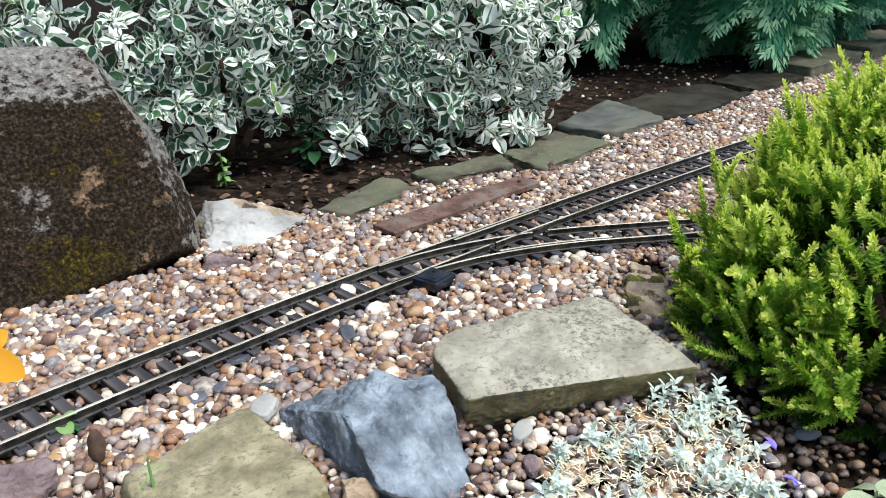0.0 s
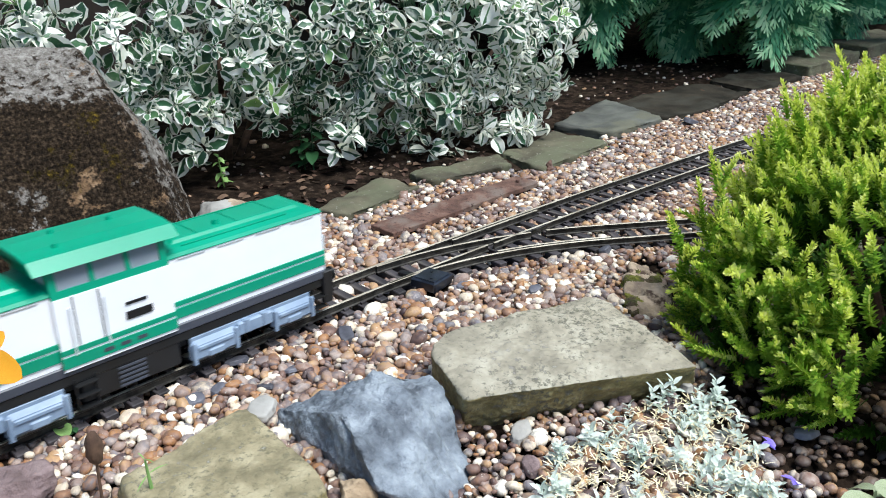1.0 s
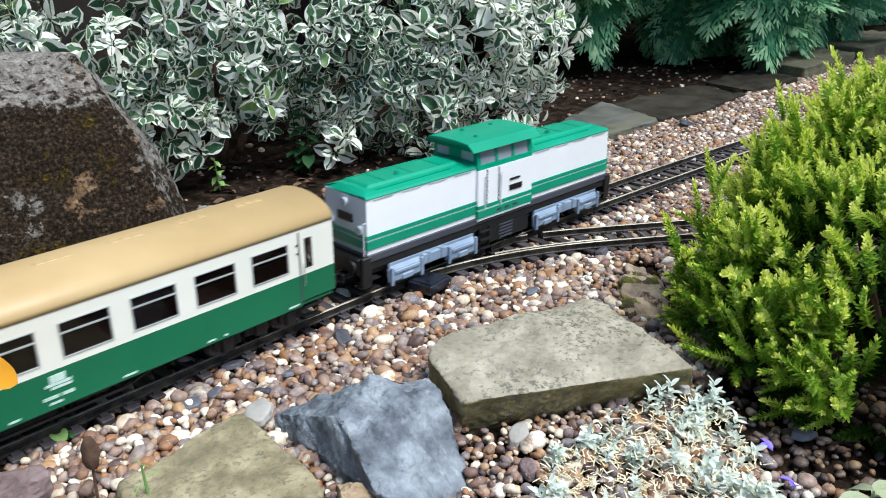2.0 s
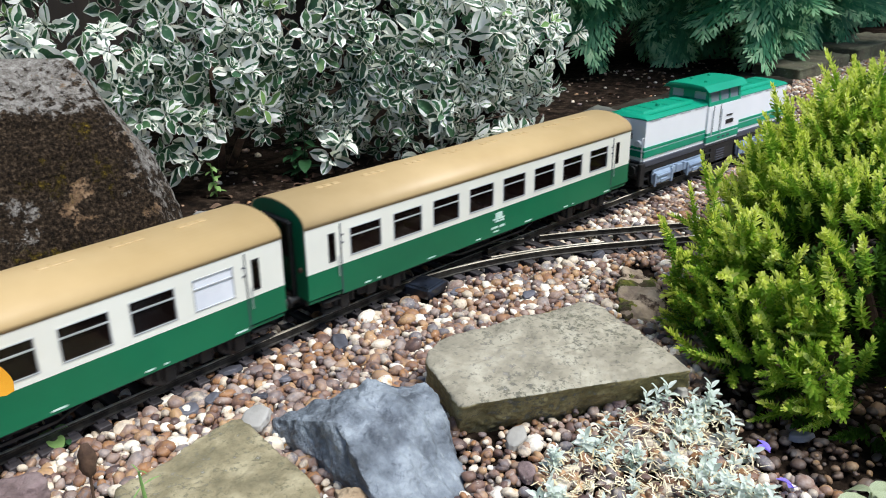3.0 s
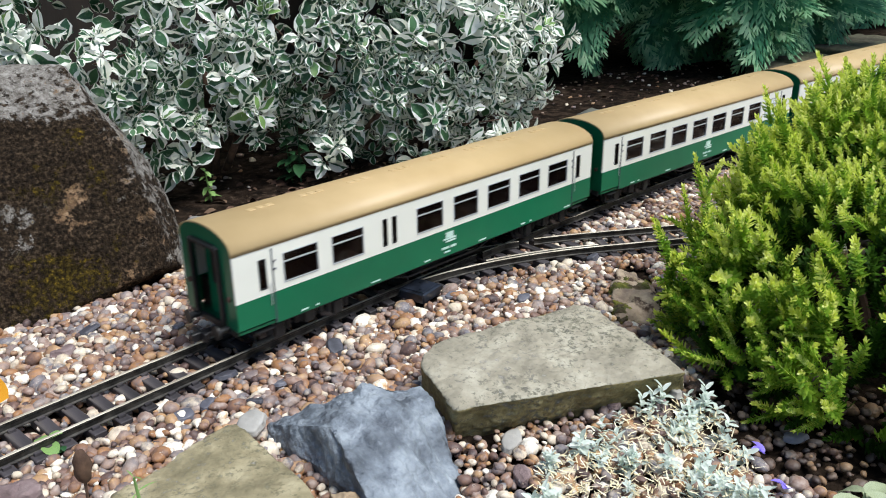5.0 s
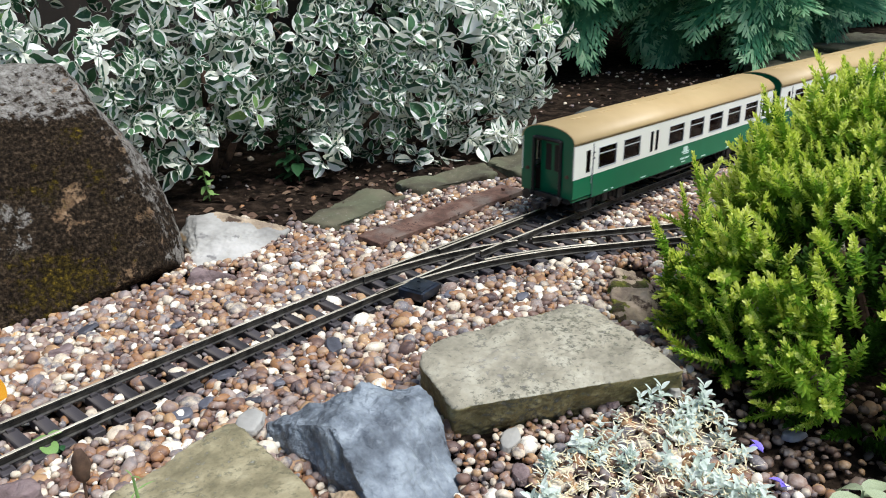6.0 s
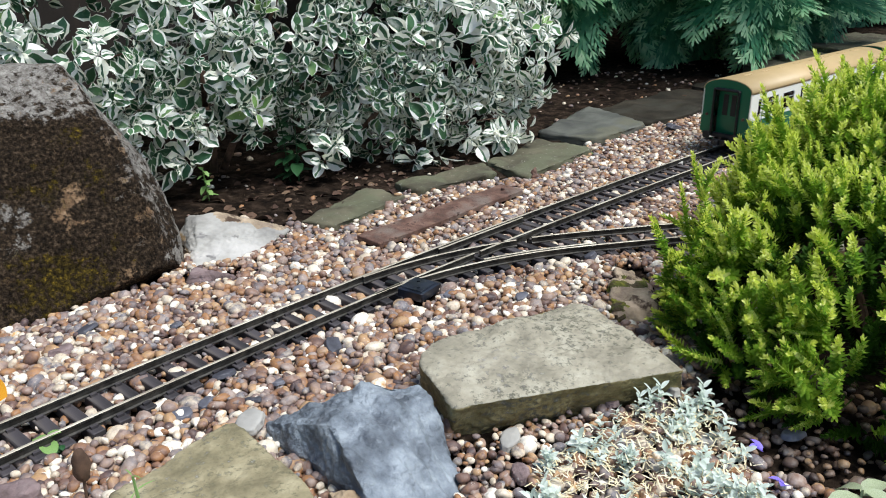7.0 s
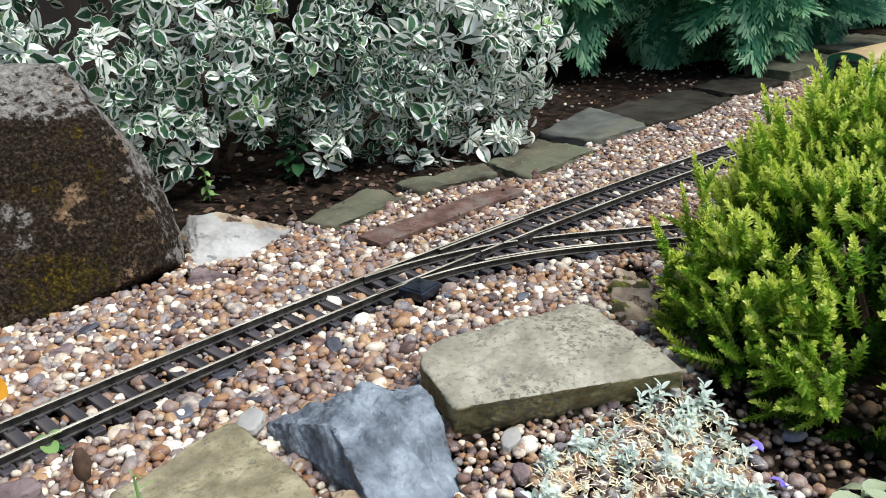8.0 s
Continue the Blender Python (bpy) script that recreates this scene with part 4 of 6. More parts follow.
def locomotive():
    loco = empty("locomotive", "green and white model diesel locomotive with grey bogies", "model locomotive")
    bm = bmesh.new()
    prism(bm, [(-HW - 0.001, 0.0390), (HW + 0.001, 0.0390), (HW + 0.001, 0.0477), (-HW - 0.001, 0.0477)], -HL, HL)
    bmesh.ops.bevel(bm, geom=bm.edges[:], offset=0.001, segments=1, affect="EDGES")
    part("solebar", bm, M["frame_grey"], loco, "dark grey frame beam")
    bm = bmesh.new()
    box(bm, -HL + 0.004, HL - 0.004, -0.0340, 0.0340, 0.0300, 0.0392, 0.001)
    box(bm, -HL + 0.01, HL - 0.01, -0.028, 0.028, 0.022, 0.0302, 0.001)
    part("underframe", bm, M["underframe"], loco)
    striped_hood(loco, "rear_hood", -HL + 0.001, -0.0470, -HL + 0.001)
    striped_hood(loco, "front_hood", 0.0470, HL - 0.001, HL - 0.001)
    # cab
    cw = HW + 0.003
    bm = bmesh.new()
    prism(bm, [(-cw, 0.0440), (cw, 0.0440), (cw, 0.1043), (-cw, 0.1043)], -0.0475, 0.0475)
    cab = part("cab", bm, M["loco_white"], loco, "white cab side")
    for z0, z1 in ((0.0470, 0.0560), (0.0583, 0.0622)):
        bm = bmesh.new()
        box(bm, -0.0480, 0.0480, -cw - 0.0009, cw + 0.0009, z0, z1)
        part("green_stripe", bm, M["loco_green"], cab)
    # upper cab: corner posts, sill and header round open windows, leaning in
    bm = bmesh.new()
    zb, zt = 0.1043, 0.1330

    def lean(z):
        return cw - 0.0005 - (z - zb) * 0.16

    def slab_y(x0, x1, z0, z1, s):
        vs = []
        for x in (x0, x1):
            for z in (z0, z1):
                vs.append(bm.verts.new((x, s * lean(z), z)))
                vs.append(bm.verts.new((x, s * (lean(z) - 0.002), z)))
        bmesh.ops.convex_hull(bm, input=vs)

    WX = ((-0.0415, -0.0165), (-0.0125, 0.0125), (0.0165, 0.0415))
    for s in (-1, 1):
        slab_y(-0.0475, 0.0475, zb, zb + 0.0055, s)
        slab_y(-0.0475, 0.0475, zt - 0.0075, zt, s)
        for a, b in ((-0.0475, -0.0415), (-0.0165, -0.0125), (0.0125, 0.0165), (0.0415, 0.0475)):
            slab_y(a, b, zb + 0.0055, zt - 0.0075, s)
    for xe in (-0.0475, 0.0455):
        box(bm, xe, xe + 0.002, -0.034, 0.034, zb, zb + 0.010)
        box(bm, xe, xe + 0.002, -0.031, 0.031, zt - 0.005, zt)
        for ya, yb in ((-0.034, -0.029), (-0.010, 0.010), (0.029, 0.034)):
            box(bm, xe, xe + 0.002, ya, yb, zb + 0.008, zt)
    part("window_band", bm, M["loco_green"], cab, "green window band")
    for s in (-1, 1):
        for a, b in WX:
            bm = bmesh.new()
            y0, y1 = lean(zb + 0.0055) - 0.0014, lean(zt - 0.0075) - 0.0014
            q = [bm.verts.new((x, s * y, z)) for x, y, z in ((a, y0, zb + 0.0055), (b, y0, zb + 0.0055), (b, y1, zt - 0.0075), (a, y1, zt - 0.0075))]
            bm.faces.new(q)
            bmesh.ops.solidify(bm, geom=bm.faces[:], thickness=0.0006)
            part("window", bm, M["glass_cab"], cab, "side window, pale with reflected daylight put into its colour")
    for xe in (-0.0472, 0.0458):
        for ya, yb in ((-0.029, -0.010), (0.010, 0.029)):
            bm = bmesh.new()
            box(bm, xe, xe + 0.0008, ya, yb, zb + 0.010, zt - 0.005)
            part("end_window", bm, M["glass_cab"], cab)
    bm = bmesh.new()
    box(bm, -0.040, 0.040, -0.031, 0.031, 0.092, 0.106)
    box(bm, -0.02, 0.02, -0.010, 0.010, 0.106, 0.120, 0.002)
    part("cab_interior", bm, M["frame_grey"], cab)
    bm = bmesh.new()
    prism(bm, [(-0.0405, 0.1275), (-0.0388, 0.1275), (-0.0345, 0.1325), (0.0345, 0.1325), (0.0388, 0.1275), (0.0405, 0.1275), (0.0305, 0.1360), (0.012, 0.1374), (-0.012, 0.1374), (-0.0305, 0.1360)], -0.0585, 0.0585)
    bmesh.ops.bevel(bm, geom=[e for e in bm.edges if abs(e.verts[0].co.x - e.verts[1].co.x) < 1e-6], offset=0.0006, segments=1, affect="EDGES")
    part("cab_roof", bm, M["loco_green"], cab, "green cab roof")
    for xc, yc in ((-0.03, -0.016), (0.026, 0.012), (-0.02, 0.015)):
        bm = bmesh.new()
        cyl(bm, (xc, yc, 0.1355), (xc, yc, 0.1400), 0.003, 0.0022, 10)
        part("roof_vent", bm, M["loco_green"], cab)
    for s in (-1, 1):
        for x0, x1, z0, z1, mt, nm in ((0.0065, 0.0245, 0.0825, 0.0847, "black_plastic", "grille"), (0.006, 0.0285, 0.0700, 0.0765, "black_plastic", "grille"),
                                       (-0.0335, -0.0327, 0.062, 0.1035, "frame_grey", "door_seam"), (-0.0135, -0.0127, 0.062, 0.1035, "frame_grey", "door_seam"),
                                       (-0.0375, -0.0365, 0.056, 0.096, "lamp_white", "handrail"), (-0.0105, -0.0095, 0.056, 0.096, "lamp_white", "handrail")):
            bm = bmesh.new()
            y = s * (cw + (0.0014 if nm == "handrail" else 0.0003))
            box(bm, x0, x1, y - 0.0006, y + 0.0006, z0, z1)
            part(nm, bm, M[mt], cab)
        bm = bmesh.new()
        for k in range(3):
            box(bm, -0.016 + k * 0.014, -0.008 + k * 0.014, s * (cw + 0.0010) - 0.0003, s * (cw + 0.0010) + 0.0003, 0.0500, 0.0530)
        part("number_bars", bm, M["frame_grey"], cab)
    # tank and steps between the bogies
    bm = bmesh.new()
    box(bm, -0.037, 0.050, -0.0335, 0.0335, 0.009, 0.0325, 0.002)
    tank = part("fuel_tank", bm, M["underframe"], loco, "black tank with louvres")
    for s in (-1, 1):
        for k in range(5):
            bm = bmesh.new()
            box(bm, -0.006, 0.018, s * 0.0337 - 0.0008, s * 0.0337 + 0.0008, 0.0115 + k * 0.0040, 0.0132 + k * 0.0040)
            part("louvre", bm, M["frame_grey"], tank)
        bm = bmesh.new()
        for z in (0.007, 0.018, 0.028):
            box(bm, -0.042, -0.024, s * 0.0345 - 0.004, s * 0.0345 + 0.004, z, z + 0.0012)
        box(bm, -0.042, -0.0405, s * 0.0345 - 0.001, s * 0.0345 + 0.001, 0.007, 0.034)
        box(bm, -0.0255, -0.024, s * 0.0345 - 0.001, s * 0.0345 + 0.001, 0.007, 0.034)
        part("cab_steps", bm, M["underframe"], loco)
        for x0, x1 in ((-0.184, -0.046), (0.055, 0.193)):
            bm = bmesh.new()
            loco_side_frame(bm, x0, x1, 0.0055, 0.0325, s * 0.0300, s)
            part("bogie_side", bm, M["bogie_grey"], loco, "light blue-grey bogie side frame")
    for xc in (-0.115, 0.124):
        bm = bmesh.new()
        box(bm, xc - 0.05, xc + 0.05, -0.018, 0.018, 0.006, 0.026, 0.002)
        part("bogie_block", bm, M["underframe"], loco)
    wheels = [wheelset(loco, x_) for x_ in (-0.157, -0.073, 0.082, 0.166)]
    for sgn in (-1, 1):
        bm = bmesh.new()
        box(bm, *sorted((sgn * HL, sgn * (HL + 0.003))), -0.034, 0.034, 0.020, 0.0472, 0.0008)
        box(bm, *sorted((sgn * (HL + 0.002), sgn * (HL + 0.009))), -0.030, 0.030, 0.026, 0.0440, 0.0015)
        for s in (-1, 1):
            box(bm, *sorted((sgn * (HL - 0.004), sgn * (HL + 0.008))), s * 0.0335 - 0.003, s * 0.0335 + 0.003, 0.012, 0.0460, 0.0010)
        part("buffer_beam", bm, M["underframe"], loco)
        buffers(loco, sgn * (HL + 0.003), 0.0365, sgn, M["underframe"])
        coupler(loco, sgn * HL, sgn)
        for s in (-1, 1):
            bm = bmesh.new()
            cyl(bm, (sgn * (HL - 0.001), s * 0.024, 0.073), (sgn * (HL + 0.003), s * 0.024, 0.073), 0.0048, seg=14)
            part("headlight", bm, M["lamp_white"], loco, "round white headlight")
            bm = bmesh.new()
            for z in (0.009, 0.020):
                box(bm, *sorted((sgn * HL, sgn * (HL - 0.014))), s * 0.033 - 0.004, s * 0.033 + 0.004, z, z + 0.0012)
            box(bm, *sorted((sgn * HL, sgn * (HL - 0.0015))), s * 0.033 - 0.001, s * 0.033 + 0.001, 0.009, 0.034)
            part("step", bm, M["underframe"], loco)
            bm = bmesh.new()
            cyl(bm, (sgn * (HL + 0.002), s * 0.032, 0.046), (sgn * (HL + 0.002), s * 0.032, 0.082), 0.0008, seg=6)
            cyl(bm, (sgn * (HL + 0.002), s * 0.032, 0.082), (sgn * (HL - 0.004), s * 0.032, 0.082), 0.0008, seg=6)
            part("handrail", bm, M["lamp_white"], loco)
        bm = bmesh.new()
        cyl(bm, (sgn * (HL - 0.004), 0, 0.0985), (sgn * (HL + 0.002), 0, 0.0985), 0.0045, seg=14)
        part("headlight", bm, M["lamp_white"], loco, "round white headlight")
        bm = bmesh.new()
        box(bm, *sorted((sgn * (HL - 0.002), sgn * (HL + 0.0005))), -0.012, 0.012, 0.078, 0.087)
        part("number_bars", bm, M["black_plastic"], loco)
    return loco, wheels


CL, CW = 0.2718, 0.0445
W0, WP, WW, WZ0, WZ1 = -0.2192, 0.0568, 0.0402, 0.0640, 0.0934
EAVE, SILL_Z, BELT = 0.1042, 0.0265, 0.0580


def coach(kind, label):
    """A passenger coach. kind: plain, panel (one blanked window) or twin (a pair of narrow windows)."""
    c = empty("passenger_coach", label, "model coach", "passenger coaches")
    # floor and lower sides
    bm = bmesh.new()
    for s in (-1, 1):
        a, b = sorted((s * CW, s * (CW - 0.0018)))
        box(bm, -CL + 0.0405, CL - 0.0405, a, b, SILL_Z, BELT)
        for e in (-1, 1):
            box(bm, *sorted((e * (CL - 0.0405), e * CL)), a, b, SILL_Z + 0.0050, BELT)
    box(bm, -CL + 0.002, CL - 0.002, -CW + 0.002, CW - 0.002, SILL_Z, SILL_Z + 0.003)
    part("lower_side", bm, M["coach_green"], c, "dark green lower body")
    # upper sides with real openings
    openings = []
    for i in range(8):
        x0 = W0 + i * WP
        if kind == "twin" and i == 2:
            openings += [(x0 + 0.0088, x0 + 0.0150, "narrow"), (x0 + 0.0218, x0 + 0.0280, "narrow")]
        else:
            openings.append((x0, x0 + WW, "blank" if kind == "panel" and i == 7 else "main"))
    openings += [(-0.2458, -0.2376, "narrow"), (0.2376, 0.2458, "narrow")]
    openings.sort()
    bm = bmesh.new()
    for s in (-1, 1):
        a, b = sorted((s * CW, s * (CW - 0.0018)))
        box(bm, -CL, CL, a, b, BELT, WZ0)
        box(bm, -CL, CL, a, b, WZ1, EAVE)
        edge = -CL
        for x0, x1, _ in openings:
            box(bm, edge, x0, a, b, WZ0, WZ1)
            edge = x1
        box(bm, edge, CL, a, b, WZ0, WZ1)
    part("upper_side", bm, M["cream"], c, "cream window band")
    for s in (-1, 1):
        for x0, x1, w in openings:
            a, b = sorted((s * (CW + 0.0004), s * (CW - 0.0014)))
            if w == "blank":
                bm = bmesh.new()
                box(bm, x0, x1, s * (CW - 0.0010) - 0.0006, s * (CW - 0.0010) + 0.0006, WZ0, WZ1)
                wn_ = part("blanked_window", bm, M["pale_panel"], c, "white blanked window panel")
            else:
                bm = bmesh.new()
                box(bm, x0, x1, s * (CW - 0.0013) - 0.0003, s * (CW - 0.0013) + 0.0003, WZ0, WZ1)
                wn_ = part("window", bm, M["glass_coach"], c, "dark tinted window")
            bm = bmesh.new()
            t = 0.0009
            box(bm, x0, x1, a, b, WZ0, WZ0 + t)
            box(bm, x0, x1, a, b, WZ1 - t, WZ1)
            box(bm, x0, x0 + t, a, b, WZ0 + t, WZ1 - t)
            box(bm, x1 - t, x1, a, b, WZ0 + t, WZ1 - t)
            if w != "narrow":
                zb = WZ0 + (WZ1 - WZ0) * 0.67
                box(bm, x0 + t, x1 - t, a, b, zb, zb + 0.0011)
            part("frame", bm, M["silver_trim"] if w != "narrow" else M["underframe"], wn_)
        # doors: seams, hinges, handle rails
        for e in (-1, 1):
            for xs_ in (0.2310,):
                bm = bmesh.new()
                y = s * (CW + 0.0002)
                box(bm, e * xs_ - 0.0007, e * xs_ + 0.0007, y - 0.0003, y + 0.0003, SILL_Z + 0.001, 0.1010)
                part("door_seam", bm, M["frame_grey"], c)
            for z in (0.080, 0.088):
                bm = bmesh.new()
                y = s * (CW + 0.0004)
                box(bm, e * 0.2285 - 0.0009, e * 0.2285 + 0.0009, y - 0.0005, y + 0.0005, z, z + 0.0016)
                part("hinge", bm, M["frame_grey"], c)
            bm = bmesh.new()
            cyl(bm, (e * 0.2350, s * (CW + 0.0014), 0.047), (e * 0.2350, s * (CW + 0.0014), 0.069), 0.0005, seg=6)
            part("grab_rail", bm, M["silver_trim"], c)
            bm = bmesh.new()
            for z in (0.011, 0.022):
                box(bm, e * 0.244 - 0.010, e * 0.244 + 0.010, s * 0.0405 - 0.004, s * 0.0405 + 0.004, z, z + 0.0012)
            box(bm, e * 0.2530 - 0.0006, e * 0.2530 + 0.0006, s * 0.0385 - 0.001, s * 0.0385 + 0.001, 0.011, 0.034)
            part("step", bm, M["underframe"], c)
        # small white lettering, too fine to read
        y = s * (CW + 0.0003)
        k = -s
        for nm, bars in (("emblem", ((0.0, 0.0512, 0.0120, 0.0062),)), ("marking", ((0.0, 0.0466, 0.020, 0.0022), (0.002, 0.0436, 0.016, 0.0020), (-0.007, 0.0365, 0.012, 0.0026), (0.006, 0.0365, 0.009, 0.0026), (-0.004, 0.0315, 0.010, 0.0018))),
                         ("marking", tuple((0.055 * j + 0.02 * ((j * 7) % 3 - 1), 0.0296, 0.004 + 0.004 * ((j * 5) % 3), 0.0016) for j in (-4, -3, -2, -1, 1, 2, 3, 4)))):
            for xc, zc, w_, h_ in bars:
                bm = bmesh.new()
                box(bm, k * xc - w_ / 2 + 0.001, k * xc + w_ / 2 + 0.001, y - 0.0002, y + 0.0002, zc - h_ / 2, zc + h_ / 2)
                part(nm, bm, M["marking"], c)
    # roof
    bm = bmesh.new()
    prof = []
    for i in range(25):
        a = math.pi * i / 24
        prof.append(((CW + 0.0006) * math.cos(a), EAVE - 0.0005 + 0.0212 * max(0.0, math.sin(a)) ** 0.85))
    inner = [(y * 0.965, EAVE - 0.0005 + (z - EAVE + 0.0005) * 0.93) for y, z in prof]
    k = len(prof)
    A = [[bm.verts.new((x_, y, z)) for y, z in prof] for x_ in (-CL - 0.0004, CL + 0.0004)]
    B = [[bm.verts.new((x_, y, z)) for y, z in inner] for x_ in (-CL - 0.0004, CL + 0.0004)]
    for i in range(k - 1):
        bm.faces.new((A[0][i], A[0][i + 1], A[1][i + 1], A[1][i])).smooth = True
        bm.faces.new((B[0][i], B[1][i], B[1][i + 1], B[0][i + 1]))
        for j in (0, 1):
            bm.faces.new((A[j][i], A[j][i + 1], B[j][i + 1], B[j][i]))
    for i in (0, k - 1):
        bm.faces.new((A[0][i], A[1][i], B[1][i], B[0][i]))
    bmesh.ops.recalc_face_normals(bm, faces=bm.faces)
    roof = part("roof", bm, M["roof_tan"], c, "smooth tan arched roof")
    for i in range(8):
        bm = bmesh.new()
        xc = -0.21 + i * 0.06
        for d_ in (-0.010, 0.0, 0.010):
            box(bm, xc + d_ - 0.004, xc + d_ + 0.004, -0.0035, 0.0035, EAVE + 0.0201, EAVE + 0.0213, 0.0004)
        part("roof_vent", bm, M["roof_tan"], roof)
    # ends: green face with an open gangway
    for e in (-1, 1):
        bm = bmesh.new()
        prof2 = [(y * 0.985, z) for y, z in prof]
        gy, gz = 0.021, 0.104
        x_ = e * (CL - 0.002)
        outer = [(-CW + 0.001, SILL_Z + 0.004)] + [(CW - 0.001, SILL_Z + 0.004)] + prof2
        def plate(pts):
            f0 = [bm.verts.new((x_, y, z)) for y, z in pts]
            f1 = [bm.verts.new((x_ + e * 0.0018, y, z)) for y, z in pts]
            n_ = len(pts)
            bm.faces.new(f0)
            bm.faces.new(f1[::-1])
            for i in range(n_):
                bm.faces.new((f0[i], f0[(i + 1) % n_], f1[(i + 1) % n_], f1[i]))
        right = [p for p in prof2 if p[0] >= gy]
        left = [p for p in prof2 if p[0] <= -gy]
        zr, zl = right[-1][1], left[0][1]
        plate([(gy, SILL_Z + 0.004), (CW - 0.001, SILL_Z + 0.004)] + right + [(gy, zr)])
        plate([(-CW + 0.001, SILL_Z + 0.004), (-gy, SILL_Z + 0.004), (-gy, zl)] + left)
        mid = [p for p in prof2 if -gy < p[0] < gy]
        plate([(gy, gz), (gy, zr)] + mid + [(-gy, zl), (-gy, gz)])
        bmesh.ops.recalc_face_normals(bm, faces=bm.faces)
        endp = part("end_wall", bm, M["coach_green"], c, "green end wall")
        bm = bmesh.new()
        for s in (-1, 1):
            box(bm, *sorted((x_ - e * 0.001, x_ + e * 0.006)), *sorted((s * gy, s * (gy + 0.004))), 0.030, gz + 0.004, 0.0015)
        box(bm, *sorted((x_ - e * 0.001, x_ + e * 0.006)), -gy, gy, gz, gz + 0.005, 0.0015)
        part("gangway_bellows", bm, M["black_plastic"], endp)
        bm = bmesh.new()
        box(bm, *sorted((x_ - e * 0.012, x_ - e * 0.010)), -gy, gy, SILL_Z, gz)
        part("gangway_door", bm, M["coach_green"], endp)
        bm = bmesh.new()
        for s in (-1, 1):
            box(bm, *sorted((x_ - e * 0.0100, x_ - e * 0.0092)), *sorted((s * 0.003, s * 0.012)), 0.061, 0.097)
        part("gangway_window", bm, M["black_plastic"], endp)
        for s in (-1, 1):
            bm = bmesh.new()
            cyl(bm, (x_, s * 0.034, 0.061), (x_ + e * 0.0035, s * 0.034, 0.061), 0.0026, seg=10)
            part("tail_lamp", bm, M["rust"], endp)
        bm = bmesh.new()
        box(bm, *sorted((e * (CL - 0.004), e * CL)), -0.039, 0.039, 0.024, 0.0315, 0.0008)
        part("buffer_beam", bm, M["underframe"], c)
        buffers(c, e * CL, 0.0285, e, M["underframe"])
        coupler(c, e * CL, e)
    # inside and underneath
    bm = bmesh.new()
    box(bm, -CL + 0.014, CL - 0.014, -CW + 0.006, CW - 0.006, SILL_Z + 0.003, 0.058)
    for i in range(9):
        xc = W0 + i * WP - (WP - WW) / 2
        if i < 9:
            box(bm, xc - 0.004, xc + 0.004, -CW + 0.006, -0.010, 0.058, 0.075, 0.002)
            box(bm, xc - 0.004, xc + 0.004, 0.010, CW - 0.006, 0.058, 0.075, 0.002)
    box(bm, -CL + 0.02, CL - 0.02, -0.001, 0.001, 0.058, EAVE)
    part("interior", bm, M["interior"], c, "brown seats and partition")
    bm = bmesh.new()
    box(bm, -CL + 0.02, CL - 0.02, -0.036, 0.036, 0.0200, SILL_Z + 0.001, 0.001)
    for s in (-1, 1):
        box(bm, -0.105, 0.105, s * 0.036 - 0.001, s * 0.036 + 0.001, 0.026, 0.032)
        box(bm, -0.055, 0.055, s * 0.036 - 0.001, s * 0.036 + 0.001, 0.014, 0.0165)
        for e in (-1, 1):
            cyl(bm, (e * 0.055, s * 0.036, 0.015), (e * 0.100, s * 0.036, 0.028), 0.0012, seg=6)
    box(bm, -0.045, 0.0, -0.033, 0.033, 0.012, 0.028, 0.001)
    box(bm, 0.018, 0.045, -0.030, 0.030, 0.015, 0.028, 0.001)
    part("underframe", bm, M["underframe"], c)
    wheels = []
    for xc in (-0.188, 0.188):
        bm = bmesh.new()
        for s in (-1, 1):
            half_side_frame(bm, xc - 0.052, xc + 0.052, 0.006, 0.028, s * 0.0295, s)
        box(bm, xc - 0.012, xc + 0.012, -0.030, 0.030, 0.012, 0.027)
        part("bogie", bm, M["underframe"], c, "black bogie")
        wheels += [wheelset(c, xc + d_, 0.0145) for d_ in (-0.036, 0.036)]
    return c, wheels


TRAIN = [(*locomotive(), -0.2092, 0.119, 0.0155),
         (*coach("plain", "green and cream model coach with tan roof behind the locomotive"), -0.7423, 0.188, 0.0145),
         (*coach("panel", "green and cream model coach with one blanked white window"), -1.3145, 0.188, 0.0145),
         (*coach("twin", "green and cream last model coach with two narrow windows"), -1.8860, 0.188, 0.0145)]


# ---- stones that stand out from the gravel ----
chip(0.162, -0.070, -0.008, 0.0125, M["mauve_chip"], "mauve-grey flake of slate lying on the gravel", 31, 10, 0.35)
chip(0.187, -0.116, -0.008, 0.0105, M["mauve_chip"], "mauve-grey flake of slate lying on the gravel", 32, -40, 0.35)
chip(0.158, -0.125, -0.008, 0.009, M["mauve_chip"], "mauve-grey flake of slate lying on the gravel", 33, -60, 0.35)
chip(0.104, -0.103, -0.008, 0.011, M["mauve_chip"], "mauve-grey flake of slate lying on the gravel", 34, 0, 0.35)
chip(0.265, -0.099, -0.008, 0.014, M["mauve_chip"], "tall blue-grey slate chip standing in the gravel", 35, 60, 0.5)
chip(0.319, 0.034, -0.008, 0.011, M["mauve_chip"], "mauve-grey flake of slate lying on the gravel", 36, 40, 0.35)
chip(0.180, 0.053, -0.008, 0.01, M["mauve_chip"], "mauve-grey flake of slate lying on the gravel", 37, 50, 0.35)
chip(0.429, -0.095, -0.008, 0.009, M["mauve_chip"], "mauve-grey flake of slate lying on the gravel", 38, 0, 0.35)
chip(0.126, -0.101, -0.008, 0.009, M["mauve_chip"], "mauve-grey flake of slate lying on the gravel", 39, 30, 0.35)
